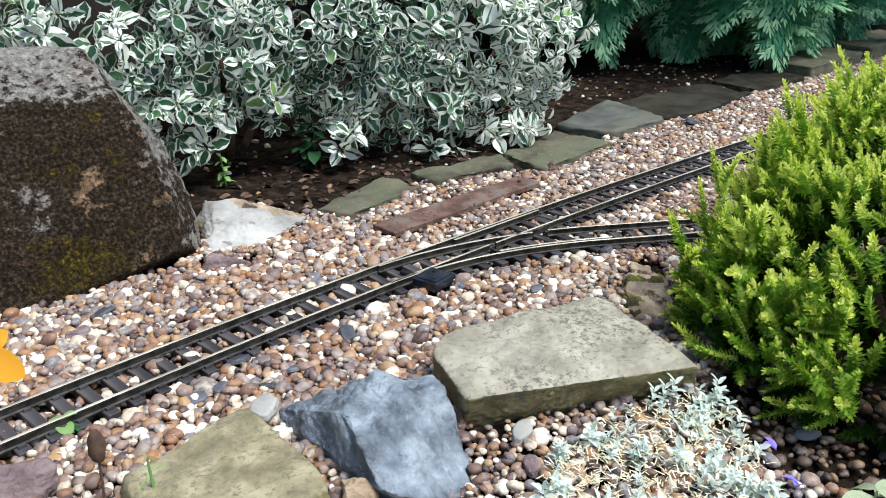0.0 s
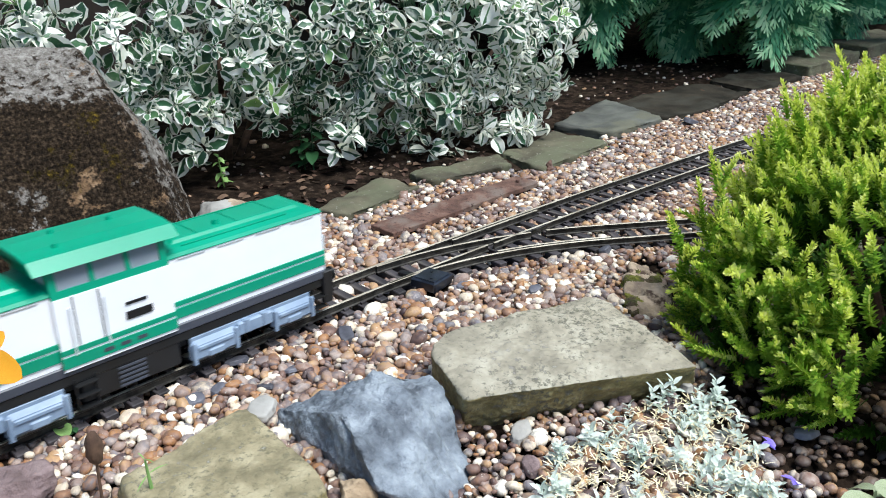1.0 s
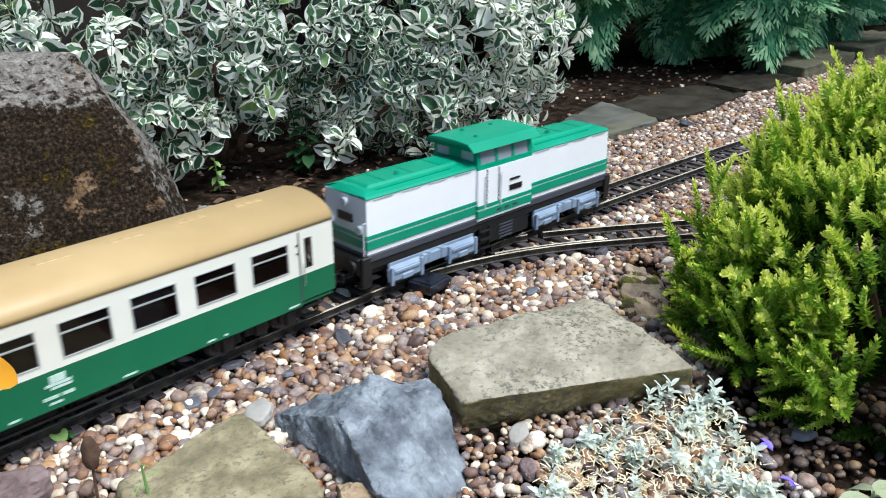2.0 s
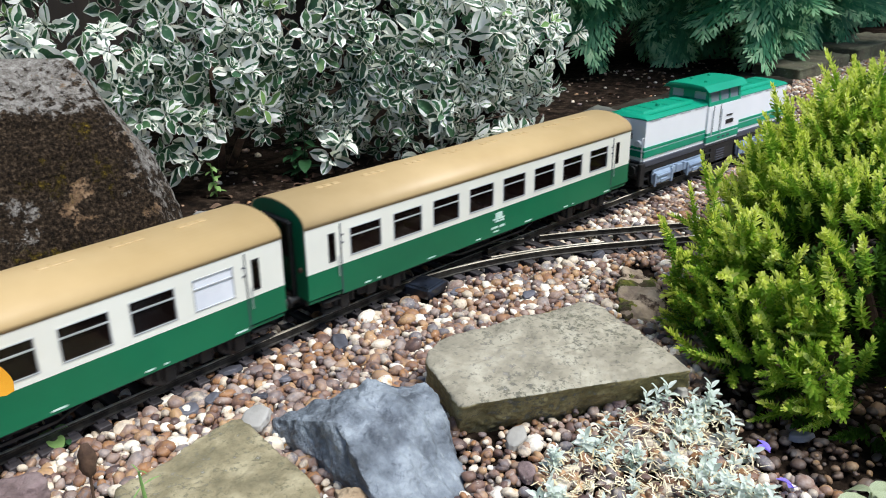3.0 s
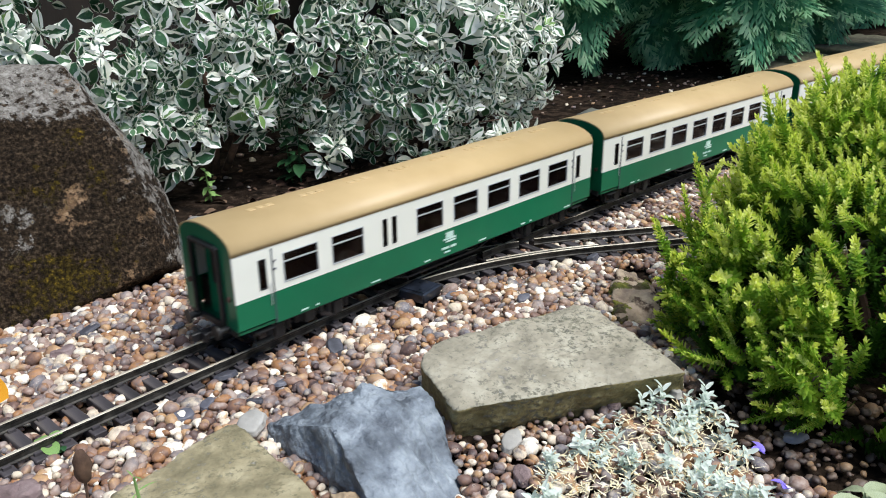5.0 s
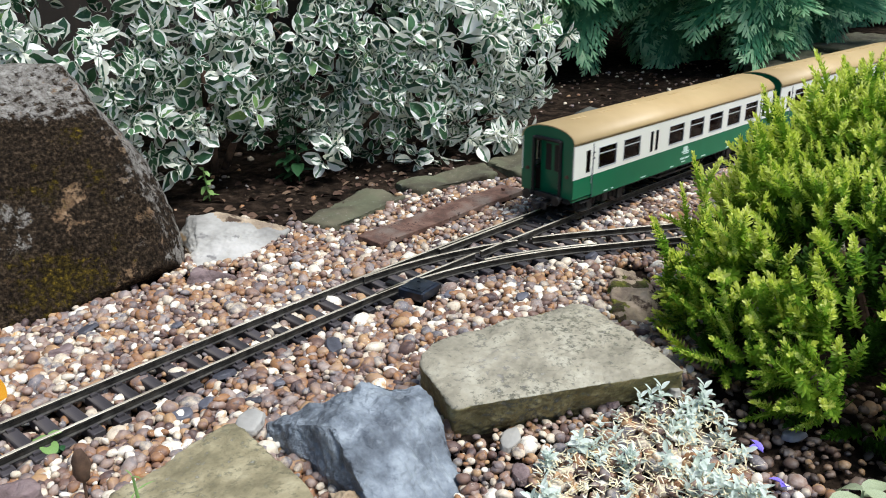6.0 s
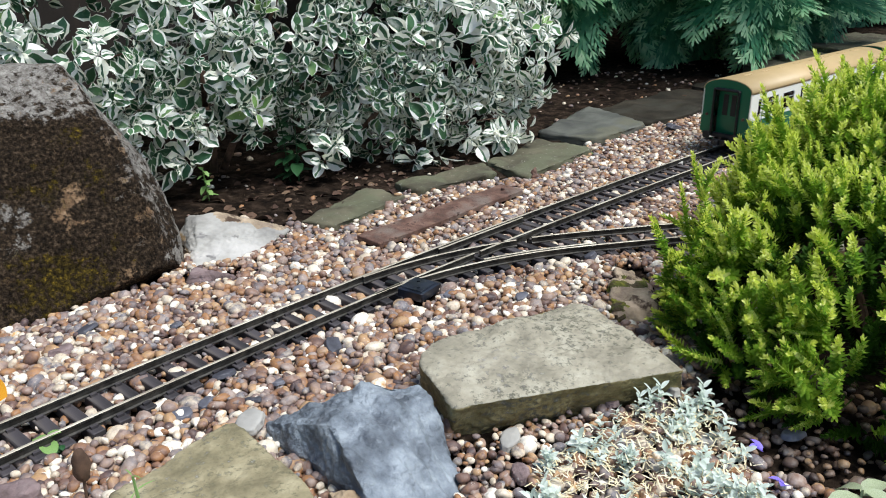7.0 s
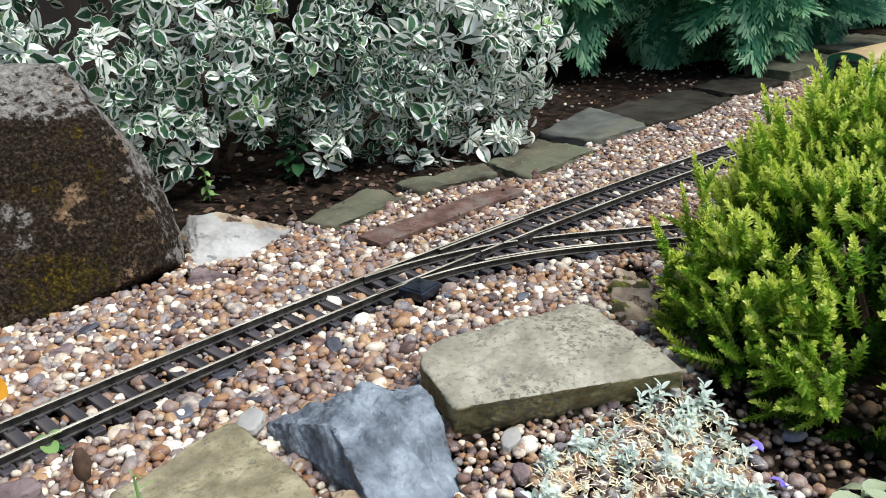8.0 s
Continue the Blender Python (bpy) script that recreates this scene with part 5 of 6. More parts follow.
chip(0.372, -0.074, -0.008, 0.0095, M["tan_rock"], "pale buff pebble beside the point motor", 40, 20, 0.7)
chip(0.476, -0.158, -0.008, 0.0095, M["mauve_chip"], "dark blue-grey rounded pebble in the gravel", 41, 0, 0.8)
chip(0.624, -0.143, -0.008, 0.01, M["mauve_chip"], "smooth blue-grey pebble beside the sleepers", 42, 0, 0.7)
chip(0.129, -0.164, 0.0, 0.016, M["white_rock"], "jagged white flake of stone", 43, 30, 0.4)
chip(0.077, 0.082, -0.008, 0.014, M["pink_rock"], "square brown stone among the pebbles", 44, 20, 0.5)
chip(0.112, 0.110, -0.008, 0.012, M["mauve_chip"], "dark brown sliver of slate", 45, 10, 0.3)
chip(0.274, -0.316, -0.014, 0.0125, M["white_rock"], "angular white stone on the soil", 46, 20, 0.6)
chip(0.420, -0.375, -0.008, 0.0085, M["white_rock"], "smooth pale oval pebble", 47, 60, 0.8)
chip(0.244, -0.352, -0.012, 0.011, M["pink_rock"], "smooth pinkish oval pebble", 48, 50, 0.7)
chip(0.398, -0.374, -0.012, 0.013, M["pink_rock"], "smooth brown oval pebble", 49, 30, 0.7)
chip(0.389, -0.430, -0.016, 0.014, M["white_rock"], "flat pale grey stone on the soil", 50, -20, 0.3)
chip(0.437, -0.474, -0.014, 0.011, M["mauve_chip"], "rough grey stone under the bush", 51, -40, 0.5)
chip(0.372, -0.346, -0.012, 0.008, M["pink_rock"], "smooth brown oval pebble", 52, 0, 0.7)
chip(1.289, 0.132, -0.004, 0.022, M["mauve_chip"], "grey-green slate piece against the edging", 53, 10, 0.4)
chip(1.071, -0.002, -0.008, 0.014, M["white_rock"], "pale stone lying between the rails", 54, 0, 0.5)


# ---- leaves and plants ----
def leaf_template(seed, width=0.56, margin=0.34, lime=False, curl=0.25, fold=0.30, n=4):
    """One leaf, its stalk at the origin and its tip at y = 1: a green middle with an uneven pale edge."""
    rng = np.random.default_rng(seed)
    t = np.linspace(0, 1, n + 2)[1:-1]
    half = width / 2 * np.sin(np.pi * t ** 0.92) ** 0.62
    mids = [(0.0, y) for y in t]
    v, ids, tris = [], [], []

    def put(x, y):
        v.append((x, y, fold * abs(x) - curl * y * y + 0.02 * math.sin(9 * y + seed) * (abs(x) > 0.05)))
        return len(v) - 1

    a, b = put(0, 0.0), put(0, 1.0)
    mid = [put(0, y) for y in t]
    ends = (a, b)
    for s in (-1, 1):
        inner = [put(s * h * np.clip(1 - margin * rng.uniform(0.5, 1.6), 0.12, 0.92), y) for h, y in zip(half, t)]
        outer = [put(s * h, y + rng.normal(0, 0.01)) for h, y in zip(half, t)]
        for rows, k in (((mid, inner), 2 if lime else 0), ((inner, outer), 1)):
            p, q = [a] + rows[0] + [b], [a] + rows[1] + [b]
            for i in range(len(p) - 1):
                for tri in ((p[i], p[i + 1], q[i + 1]), (p[i], q[i + 1], q[i])):
                    if len(set(tri)) == 3:
                        tris.append(tri if s > 0 else tri[::-1])
                        ids.append(k)
    return np.array(v), np.array(tris), np.array(ids)


def plain_leaf(seed, width=0.4, curl=0.3, fold=0.25):
    v, t, i = leaf_template(seed, width, 0.3, False, curl, fold, 4)
    return v, t, np.zeros(len(t), int)


def needle(w=0.12):
    """A blunt needle along +y."""
    v = np.array([(-w, 0.1, 0), (w, 0.1, 0), (-w * 0.8, 0.75, 0.04), (w * 0.8, 0.75, 0.09), (0, 1, 0.1)], float)
    return v, np.array([(0, 1, 3), (0, 3, 2), (2, 3, 4)]), np.zeros(3, int)


def mat_from(loc, direction, up, size):
    r = frame_to(direction, up)
    return np.array(Matrix.LocRotScale(Vector(loc), r.to_quaternion(), (size, size, size)))


def lumps_surface(lumps, count, rng, shell=0.93, view=None, plan=None):
    """Points and normals spread over a heap of ellipsoids, none inside another."""
    area = np.array([l[3] * l[4] for l in lumps])
    out = []
    while len(out) < count:
        k = rng.choice(len(lumps), p=area / area.sum())
        cx, cy, cz, r, rz = lumps[k]
        d = rng.normal(size=3)
        d /= np.linalg.norm(d)
        p = np.array([cx, cy, cz]) + d * np.array([r, r, rz]) * rng.uniform(shell, 1.05)
        nrm = d / np.array([r, r, rz])
        nrm /= np.linalg.norm(nrm)
        if view is not None and nrm @ view < -0.25:
            continue
        if p[2] < -0.008 or (plan is not None and not plan(p)):
            continue
        if any(((p[0] - l[0]) / l[3]) ** 2 + ((p[1] - l[1]) / l[3]) ** 2 + ((p[2] - l[2]) / l[4]) ** 2 < 0.80 for j, l in enumerate(lumps) if j != k):
            continue
        out.append((p, nrm))
    return out


# variegated evergreen hedge
MARGINS = (0.24, 0.36, 0.48, 0.64, 0.85)
LEAVES = [leaf_template(k, 0.60 + 0.05 * (k % 4), MARGINS[k % 5], False, 0.06 + 0.11 * (k % 3), 0.16 + 0.13 * (k % 3)) for k in range(15)] + [leaf_template(30 + k, 0.6, 0.35, True, 0.1, 0.3) for k in range(2)]
SMALL = [leaf_template(60 + k, 0.64, MARGINS[k], False, 0.2, 0.25, 2) for k in (0, 1, 0, 2)]
LEAF_MATS = [M["leaf_green"], M["leaf_cream"], M["leaf_lime"]]


def leaf_pick(rng, tone):
    """A leaf whose pale edge suits the shoot: tone 0 is mostly green, 1 mostly cream."""
    b = int(np.clip(round(tone * 4 + rng.normal(0, 0.8)), 0, 4))
    return b + 5 * int(rng.integers(0, 3))


def sprig_leaves(rng, tone, pairs, droop, lime=False):
    """Leaves in crossed pairs round a shoot along +z: large and spread at the foot, small and upright at the tip."""
    ch, ms = [], []
    turn = rng.uniform(0, 6.28)
    for k in range(pairs):
        z = 0.003 + 0.0060 * k
        size = (0.037 - 0.0055 * k) * rng.uniform(0.8, 1.18)
        el = radians(2 + 19 * k) - droop
        for h in (0, 1):
            a = turn + k * math.pi / 2 + h * math.pi + rng.normal(0, 0.3)
            e = el + rng.normal(0, 0.24)
            d = (math.cos(a) * math.cos(e), math.sin(a) * math.cos(e), math.sin(e))
            ms.append(mat_from((d[0] * 0.004, d[1] * 0.004, z), d, (0.3 * rng.normal(), 0.3 * rng.normal(), 1), size))
            ch.append(15 + k % 2 if lime and k >= 1 else leaf_pick(rng, tone))
    return ch, ms


def hedge():
    rng = np.random.default_rng(5)
    lumps = [(-0.35, 0.80, 0.30, 0.22, 0.20), (-0.08, 0.70, 0.31, 0.20, 0.20), (0.15, 0.64, 0.30, 0.19, 0.19), (0.33, 0.59, 0.25, 0.17, 0.185), (0.48, 0.54, 0.25, 0.15, 0.15), (0.62, 0.485, 0.235, 0.15, 0.15),
             (0.74, 0.45, 0.21, 0.155, 0.18), (0.86, 0.395, 0.18, 0.15, 0.17), (0.965, 0.365, 0.17, 0.125, 0.165), (0.375, 0.465, 0.10, 0.07, 0.08), (0.28, 0.50, 0.17, 0.10, 0.10), (0.88, 0.31, 0.06, 0.07, 0.055), (0.47, 0.475, 0.17, 0.10, 0.075), (0.60, 0.43, 0.165, 0.10, 0.075), (0.73, 0.375, 0.12, 0.10, 0.10),
             (-0.25, 1.0, 0.32, 0.26, 0.32), (0.10, 0.85, 0.30, 0.26, 0.30), (0.45, 0.80, 0.28, 0.26, 0.30), (0.80, 0.68, 0.26, 0.25, 0.29), (1.02, 0.56, 0.22, 0.18, 0.25)]
    h = empty("variegated_hedge", "dense evergreen hedge of green leaves edged in cream", "hedge")
    view = np.array([-0.62, -0.74, 0.25])

    def tuft(p):
        q = Vector(p)
        return noise.noise(q * 17) + 0.6 * noise.noise(q * 36 + Vector((3, 0, 0)))

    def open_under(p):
        """Keeps the hollow under the overhang free; its bounds are set to fit the camera's view."""
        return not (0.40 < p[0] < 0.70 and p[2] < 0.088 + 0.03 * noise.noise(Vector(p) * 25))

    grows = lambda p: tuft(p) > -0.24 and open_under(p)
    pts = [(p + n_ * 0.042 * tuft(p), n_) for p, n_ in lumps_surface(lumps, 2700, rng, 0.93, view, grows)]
    extra = [((0.60, 0.34, 0.045), (-0.5, -0.7, 0.3)), ((0.592, 0.342, 0.032), (-0.6, -0.6, -0.3)), ((0.41, 0.40, 0.095), (-0.5, -0.7, 0.6)), ((0.395, 0.405, 0.06), (-0.5, -0.5, -0.5)), ((0.50, 0.40, 0.085), (-0.1, -0.5, -0.9)),
             ((0.80, 0.29, 0.005), (-0.5, -0.8, 0.3)), ((0.74, 0.30, 0.0), (-0.5, -0.6, 0.4)), ((0.96, 0.25, 0.03), (0.3, -0.8, 0.1)), ((0.93, 0.25, 0.02), (-0.2, -0.8, 0.0)), ((0.90, 0.255, 0.02), (-0.4, -0.8, 0.1)), ((0.86, 0.27, 0.012), (-0.4, -0.8, 0.1)), ((0.65, 0.36, 0.07), (-0.4, -0.8, -0.2))]
    pts = [(np.array(p), np.array(n_) / np.linalg.norm(n_)) for p, n_ in extra] + sorted(pts, key=lambda q: q[0][0] * 0.62 + q[0][1] * 0.74 - 0.25 * q[0][2])
    ch, ms = [], []
    for i, (p, n_) in enumerate(pts):
        d = n_ * 0.8 + rng.normal(0, 0.36, 3) + np.array([-0.08, -0.20, 0.28])
        tone = float(np.clip(0.56 + 0.55 * noise.noise(Vector(p) * 8) + rng.normal(0, 0.2) + 0.25 * (p[0] > 0.75), 0, 1))
        size = 1.0 if i < len(extra) else float(np.clip(0.68 + 0.28 * noise.noise(Vector(p) * 11 + Vector((0, 7, 0))) + rng.normal(0, 0.14), 0.48, 1.1))
        c_, m_ = sprig_leaves(rng, tone, int(rng.integers(3, 6)), rng.uniform(0.0, 0.5), rng.random() < 0.035)
        m = Matrix.LocRotScale(Vector(p), Vector(d).to_track_quat("Z", "Y"), (size, size, size))
        if i < 290:
            shared("leaf_sprig", scatter("leaf_sprig", LEAVES, c_, m_, LEAF_MATS), h, m)
        else:
            ch += c_
            ms += [np.array(m) @ k for k in m_]
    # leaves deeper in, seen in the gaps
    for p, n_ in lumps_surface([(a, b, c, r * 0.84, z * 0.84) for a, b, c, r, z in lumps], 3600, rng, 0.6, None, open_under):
        d = n_ + rng.normal(0, 0.8, 3)
        ch.append(len(LEAVES) + int(rng.integers(0, 4)))
        ms.append(mat_from(p, d, n_ + rng.normal(0, 0.4, 3), rng.uniform(0.02, 0.034)))
    tagged(shared("foliage", scatter("foliage", LEAVES + SMALL, ch, ms, LEAF_MATS), h, Matrix()), kind="stuff")
    for x_, y_, tx, ty, tz in ((0.30, 0.58, 0.25, 0.52, 0.3), (0.50, 0.53, 0.47, 0.46, 0.3), (0.52, 0.54, 0.60, 0.45, 0.28), (0.70, 0.46, 0.66, 0.38, 0.25), (0.72, 0.46, 0.82, 0.36, 0.2), (0.88, 0.41, 0.95, 0.32, 0.2), (0.86, 0.42, 0.86, 0.34, 0.2)):
        bm = bmesh.new()
        p = Vector((x_, y_, -0.02))
        q = Vector((tx, ty, tz))
        for k in range(5):
            a = p.lerp(q, k / 5) + Vector((noise.noise(p * 9 + Vector((k, 0, 0))), noise.noise(p * 7 + Vector((0, k, 0))), 0)) * (0.02 if k else 0)
            b = p.lerp(q, (k + 1) / 5) + Vector((noise.noise(p * 9 + Vector((k + 1, 0, 0))), noise.noise(p * 7 + Vector((0, k + 1, 0))), 0)) * 0.02
            cyl(bm, a, b, 0.007 - 0.001 * k, 0.006 - 0.001 * k, 8)
        part("stem", bm, M["twig"], h, smooth=True)
    for a, b in (((0.58, 0.40, 0.16), (0.665, 0.345, 0.15)), ((0.56, 0.42, 0.235), (0.60, 0.36, 0.17)), ((0.50, 0.42, 0.19), (0.56, 0.39, 0.18)), ((0.30, 0.46, 0.20), (0.42, 0.42, 0.23)), ((0.84, 0.285, 0.055), (0.92, 0.26, 0.055))):
        bm = bmesh.new()
        cyl(bm, a, b, 0.0016, 0.001, 6)
        part("twig", bm, M["twig"], h)


hedge()


# flat-sprayed conifer
def frond_mesh(seed):
    """A flat, drooping spray that forks twice, its base at the origin, its tip along +y."""
    rng = np.random.default_rng(300 + seed)
    ch, ms = [], []
    L = 1.0
    tv = np.array([(0, 0, 0), (-0.11, 0.30, 0.0), (0.11, 0.30, 0.0), (-0.09, 0.80, 0.0), (0.09, 0.80, 0.0), (0, 1, 0)], float)
    tt = np.array([(0, 2, 1), (1, 2, 4), (1, 4, 3), (3, 4, 5)])
    tmpl = [(tv, tt, np.zeros(4, int)), (tv, tt, np.ones(4, int))]

    def droop(p):
        return np.array([p[0], p[1], p[2] - 0.30 * p[1] ** 2 - 0.30 * p[0] ** 2])

    def twiglet(p, ang, ln, tip=0):
        d = (math.sin(ang), math.cos(ang), rng.normal(0, 0.05))
        ms.append(mat_from(droop(p), (d[0], d[1], d[2] - 0.5 * p[1]), (0, 0, 1), ln))
        ch.append(tip)

    n1 = 13
    for i in range(n1):
        t = 0.05 + 0.90 * i / n1
        s = 1 if i % 2 else -1
        ln = 0.50 * (1 - t) ** 0.75 * rng.uniform(0.85, 1.1) + 0.08
        ang = s * radians(rng.uniform(34, 46))
        base = np.array([0, t * L, 0])
        twiglet(base - np.array([0, 0.03, 0]), rng.normal(0, 0.06), 0.15)
        n2 = max(3, int(ln / 0.062))
        for j in range(n2):
            u = (j + 0.3) / n2
            p = base + np.array([math.sin(ang), math.cos(ang), 0]) * ln * u
            end = 1 if u > 0.66 or t > 0.8 else 0
            twiglet(p, ang + rng.normal(0, 0.05), 0.12, end)
            for s2 in (-1, 1):
                twiglet(p, ang + s2 * radians(rng.uniform(26, 38)), (0.07 + 0.14 * (1 - u)) * rng.uniform(0.85, 1.1), end)
    twiglet(np.array([0, 0.93, 0]), 0, 0.16, 1)
    return scatter("spray", tmpl, ch, ms, [M["conifer"], M["conifer_tip"]], smooth=False)


def conifer():
    rng = np.random.default_rng(8)
    c = empty("conifer", "blue-green conifer with flat drooping sprays and an added unseen crown for shade", "conifer")
    lumps = [(1.42, 0.80, 0.335, 0.22, 0.22), (1.68, 0.68, 0.315, 0.21, 0.22), (2.06, 0.56, 0.22, 0.18, 0.18), (2.22, 0.47, 0.20, 0.20, 0.195), (2.52, 0.48, 0.24, 0.22, 0.21), (2.9, 0.62, 0.31, 0.25, 0.25), (3.35, 0.66, 0.32, 0.3, 0.28), (3.9, 0.6, 0.3, 0.35, 0.28), (2.2, 0.8, 0.4, 0.4, 0.3), (2.02, 0.42, 0.20, 0.13, 0.12), (2.0, 0.36, 0.20, 0.10, 0.095), (2.2, 0.34, 0.19, 0.11, 0.10), (2.42, 0.34, 0.19, 0.12, 0.11)]
    # unseen crown above the view, added to shade the ground below
    upper = [(1.72, 0.34, 0.60, 0.22, 0.09), (1.98, 0.28, 0.60, 0.24, 0.09), (2.3, 0.24, 0.60, 0.26, 0.10), (2.7, 0.24, 0.60, 0.30, 0.12), (1.5, 0.85, 0.66, 0.36, 0.30), (2.0, 0.66, 0.66, 0.42, 0.30), (2.6, 0.64, 0.70, 0.44, 0.33), (3.3, 0.75, 0.72, 0.5, 0.4), (2.2, 0.85, 1.05, 0.45, 0.4)]
    meshes = [frond_mesh(k) for k in range(6)]
    shapes = []
    for me in meshes:
        v, t, k = np.zeros(len(me.vertices) * 3), np.zeros(len(me.loops), int), np.zeros(len(me.polygons), int)
        me.vertices.foreach_get("co", v)
        me.loops.foreach_get("vertex_index", t)
        me.polygons.foreach_get("material_index", k)
        shapes.append((v.reshape(-1, 3), t.reshape(-1, 3), k))
    view = np.array([-0.75, -0.6, 0.2])
    ch, ms = [], []
    for shell, count, heap, grow in ((0.98, 285, lumps, 1.0), (0.74, 80, lumps, 1.0), (1.0, 230, upper, 1.0)):
        for p, n_ in lumps_surface([(a, b, z, r * shell, rz * shell) for a, b, z, r, rz in heap], count, rng, 0.94, view if heap is lumps else None):
            d = n_ * 0.55 + np.array([-0.20, -0.34, -0.18]) + rng.normal(0, 0.5, 3) * np.array([1, 0.8, 0.45])
            size = rng.uniform(0.18, 0.29) * (1.2 if heap is upper else 1.0)
            r = frame_to(d, Vector(n_) * 0.5 + Vector((-0.3, -0.35, 0.9)) + Vector(rng.normal(0, 0.22, 3)))
            m = Matrix.LocRotScale(Vector(p) - Vector(d).normalized() * size * 0.55, r.to_quaternion(), (size, size, size))
            k = int(rng.integers(0, 6))
            if shell == 0.98:
                shared("spray", meshes[k], c, m)
            else:
                ch.append(k)
                ms.append(np.array(m))
    tagged(shared("inner_sprays", scatter("inner_sprays", shapes, ch, ms, [M["conifer"], M["conifer_tip"]], smooth=False), c, Matrix()), kind="stuff")
    for a, b in (((1.75, 0.8, -0.02), (1.72, 0.74, 0.3)), ((2.1, 0.7, -0.02), (2.1, 0.66, 0.35)), ((2.6, 0.7, -0.02), (2.6, 0.65, 0.35))):
        bm = bmesh.new()
        cyl(bm, a, b, 0.02, 0.012, 10)
        part("trunk", bm, M["twig"], c, smooth=True)


conifer()


# yellow-green heather
NEEDLES = [needle(0.16), (*needle(0.18)[:2], np.ones(3, int))]


def shoot_mesh(seed, mat):
    rng = np.random.default_rng(500 + seed)
    ms, ch = [], []
    n = 76
    bend = rng.normal(0, 0.12, 2)
    for i in range(n):
        t = i / n
        z = t
        a = i * 2.399 + rng.normal(0, 0.2)
        el = radians(20 + 48 * t ** 3) + rng.normal(0, 0.14)
        ln = 0.165 * (1 - 0.3 * t ** 2) * rng.uniform(0.8, 1.2)
        d = (math.cos(a) * math.cos(el), math.sin(a) * math.cos(el), math.sin(el))
        ms.append(mat_from((bend[0] * z * z, bend[1] * z * z, z), d, (0, 0, 1), ln))
        ch.append(1 if t > 0.52 else 0)
    for i in range(4):
        t = i / 5
        ms.append(mat_from((bend[0] * t * t, bend[1] * t * t, t), (bend[0] * 2 * t, bend[1] * 2 * t, 1), (1, 0, 0), 0.28))
        ch.append(0)
    return NEEDLES, ch, ms


def heather():
    rng = np.random.default_rng(9)
    h = empty("heather_bush", "bright yellow-green heather bush with feathery upright shoots", "heather bush")
    lumps = [(0.655, -0.455, 0.01, 0.185, 0.155), (0.74, -0.425, 0.02, 0.16, 0.175), (0.86, -0.46, 0.02, 0.20, 0.205), (0.80, -0.56, 0.02, 0.22, 0.20), (0.60, -0.53, 0.0, 0.16, 0.13), (0.585, -0.40, 0.01, 0.105, 0.105), (0.92, -0.37, 0.03, 0.14, 0.17), (0.81, -0.42, 0.03, 0.12, 0.17), (0.502, -0.405, 0.005, 0.05, 0.05), (0.495, -0.505, 0.008, 0.07, 0.065), (0.505, -0.452, 0.005, 0.055, 0.055)]
    tm = [shoot_mesh(k, M["heather"]) for k in range(8)]
    both = [M["heather"], M["heather_tip"]]
    meshes = [scatter("shoot", t, c_, m_, both, smooth=False) for t, c_, m_ in tm]
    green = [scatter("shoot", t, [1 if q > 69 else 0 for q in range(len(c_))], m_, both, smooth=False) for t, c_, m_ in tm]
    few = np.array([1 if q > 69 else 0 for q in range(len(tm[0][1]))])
    kind_rows = []
    kinds = np.array(tm[0][1])
    arr = [np.array(m_) for t, c_, m_ in tm]
    view = np.array([-0.65, -0.4, 0.5])
    tuft = lambda p: noise.noise(Vector(p) * 20) + 0.5 * noise.noise(Vector(p) * 47)
    # low shoots get few yellow tips: greener there, and shade put into colour
    yellow_tipped = lambda p, r: p[2] + 0.05 * tuft(p) + r.normal(0, 0.02) > 0.08
    clump = lambda p: (p[0] - 0.525) ** 2 + (p[1] + 0.478) ** 2 + (p[2] - 0.075) ** 2 > 0.032 ** 2 * (1 + tuft(p)) and tuft(p) > 0.04 - 3.0 * max(0.0, p[2] - 0.03)
    pts = [(p - n_ * 0.05 * max(0.0, 0.22 - tuft(p)), n_) for p, n_ in lumps_surface(lumps, 2300, rng, 0.86, view, clump)]
    pts.sort(key=lambda q: q[0][0] * 0.7 + q[0][1] * 0.7)
    ms = []
    for i, (p, n_) in enumerate(pts):
        d = n_ * 0.9 + np.array([-0.05, -0.02, 0.40]) + rng.normal(0, 0.42, 3)
        size = rng.uniform(0.028, 0.052) if p[2] < 0.12 else rng.uniform(0.022, 0.040)
        m = Matrix.LocRotScale(Vector(p) - Vector(d).normalized() * size * 0.3, Vector(d).to_track_quat("Z", "Y"), (size * 1.12, size * 1.12, size)) @ Matrix.Rotation(rng.uniform(0, 6.28), 4, "Z")
        k = int(rng.integers(0, 8))
        if i < 290:
            shared("shoot", (meshes if yellow_tipped(p, rng) else green)[k], h, m)
        else:
            kind_rows.append(kinds if yellow_tipped(p, rng) else few)
            ms.append(np.einsum("ij,njk->nik", np.array(m), arr[k]))
    for p, n_ in lumps_surface(lumps, 350, rng, 0.9, -view, clump):
        d = n_ * 0.8 + np.array([0, 0, 0.55]) + rng.normal(0, 0.3, 3)
        size = rng.uniform(0.035, 0.055)
        m = Matrix.LocRotScale(Vector(p) - Vector(d).normalized() * size * 0.3, Vector(d).to_track_quat("Z", "Y"), (size * 1.15, size * 1.15, size))
        ms.append(np.einsum("ij,njk->nik", np.array(m), arr[int(rng.integers(0, 8))]))
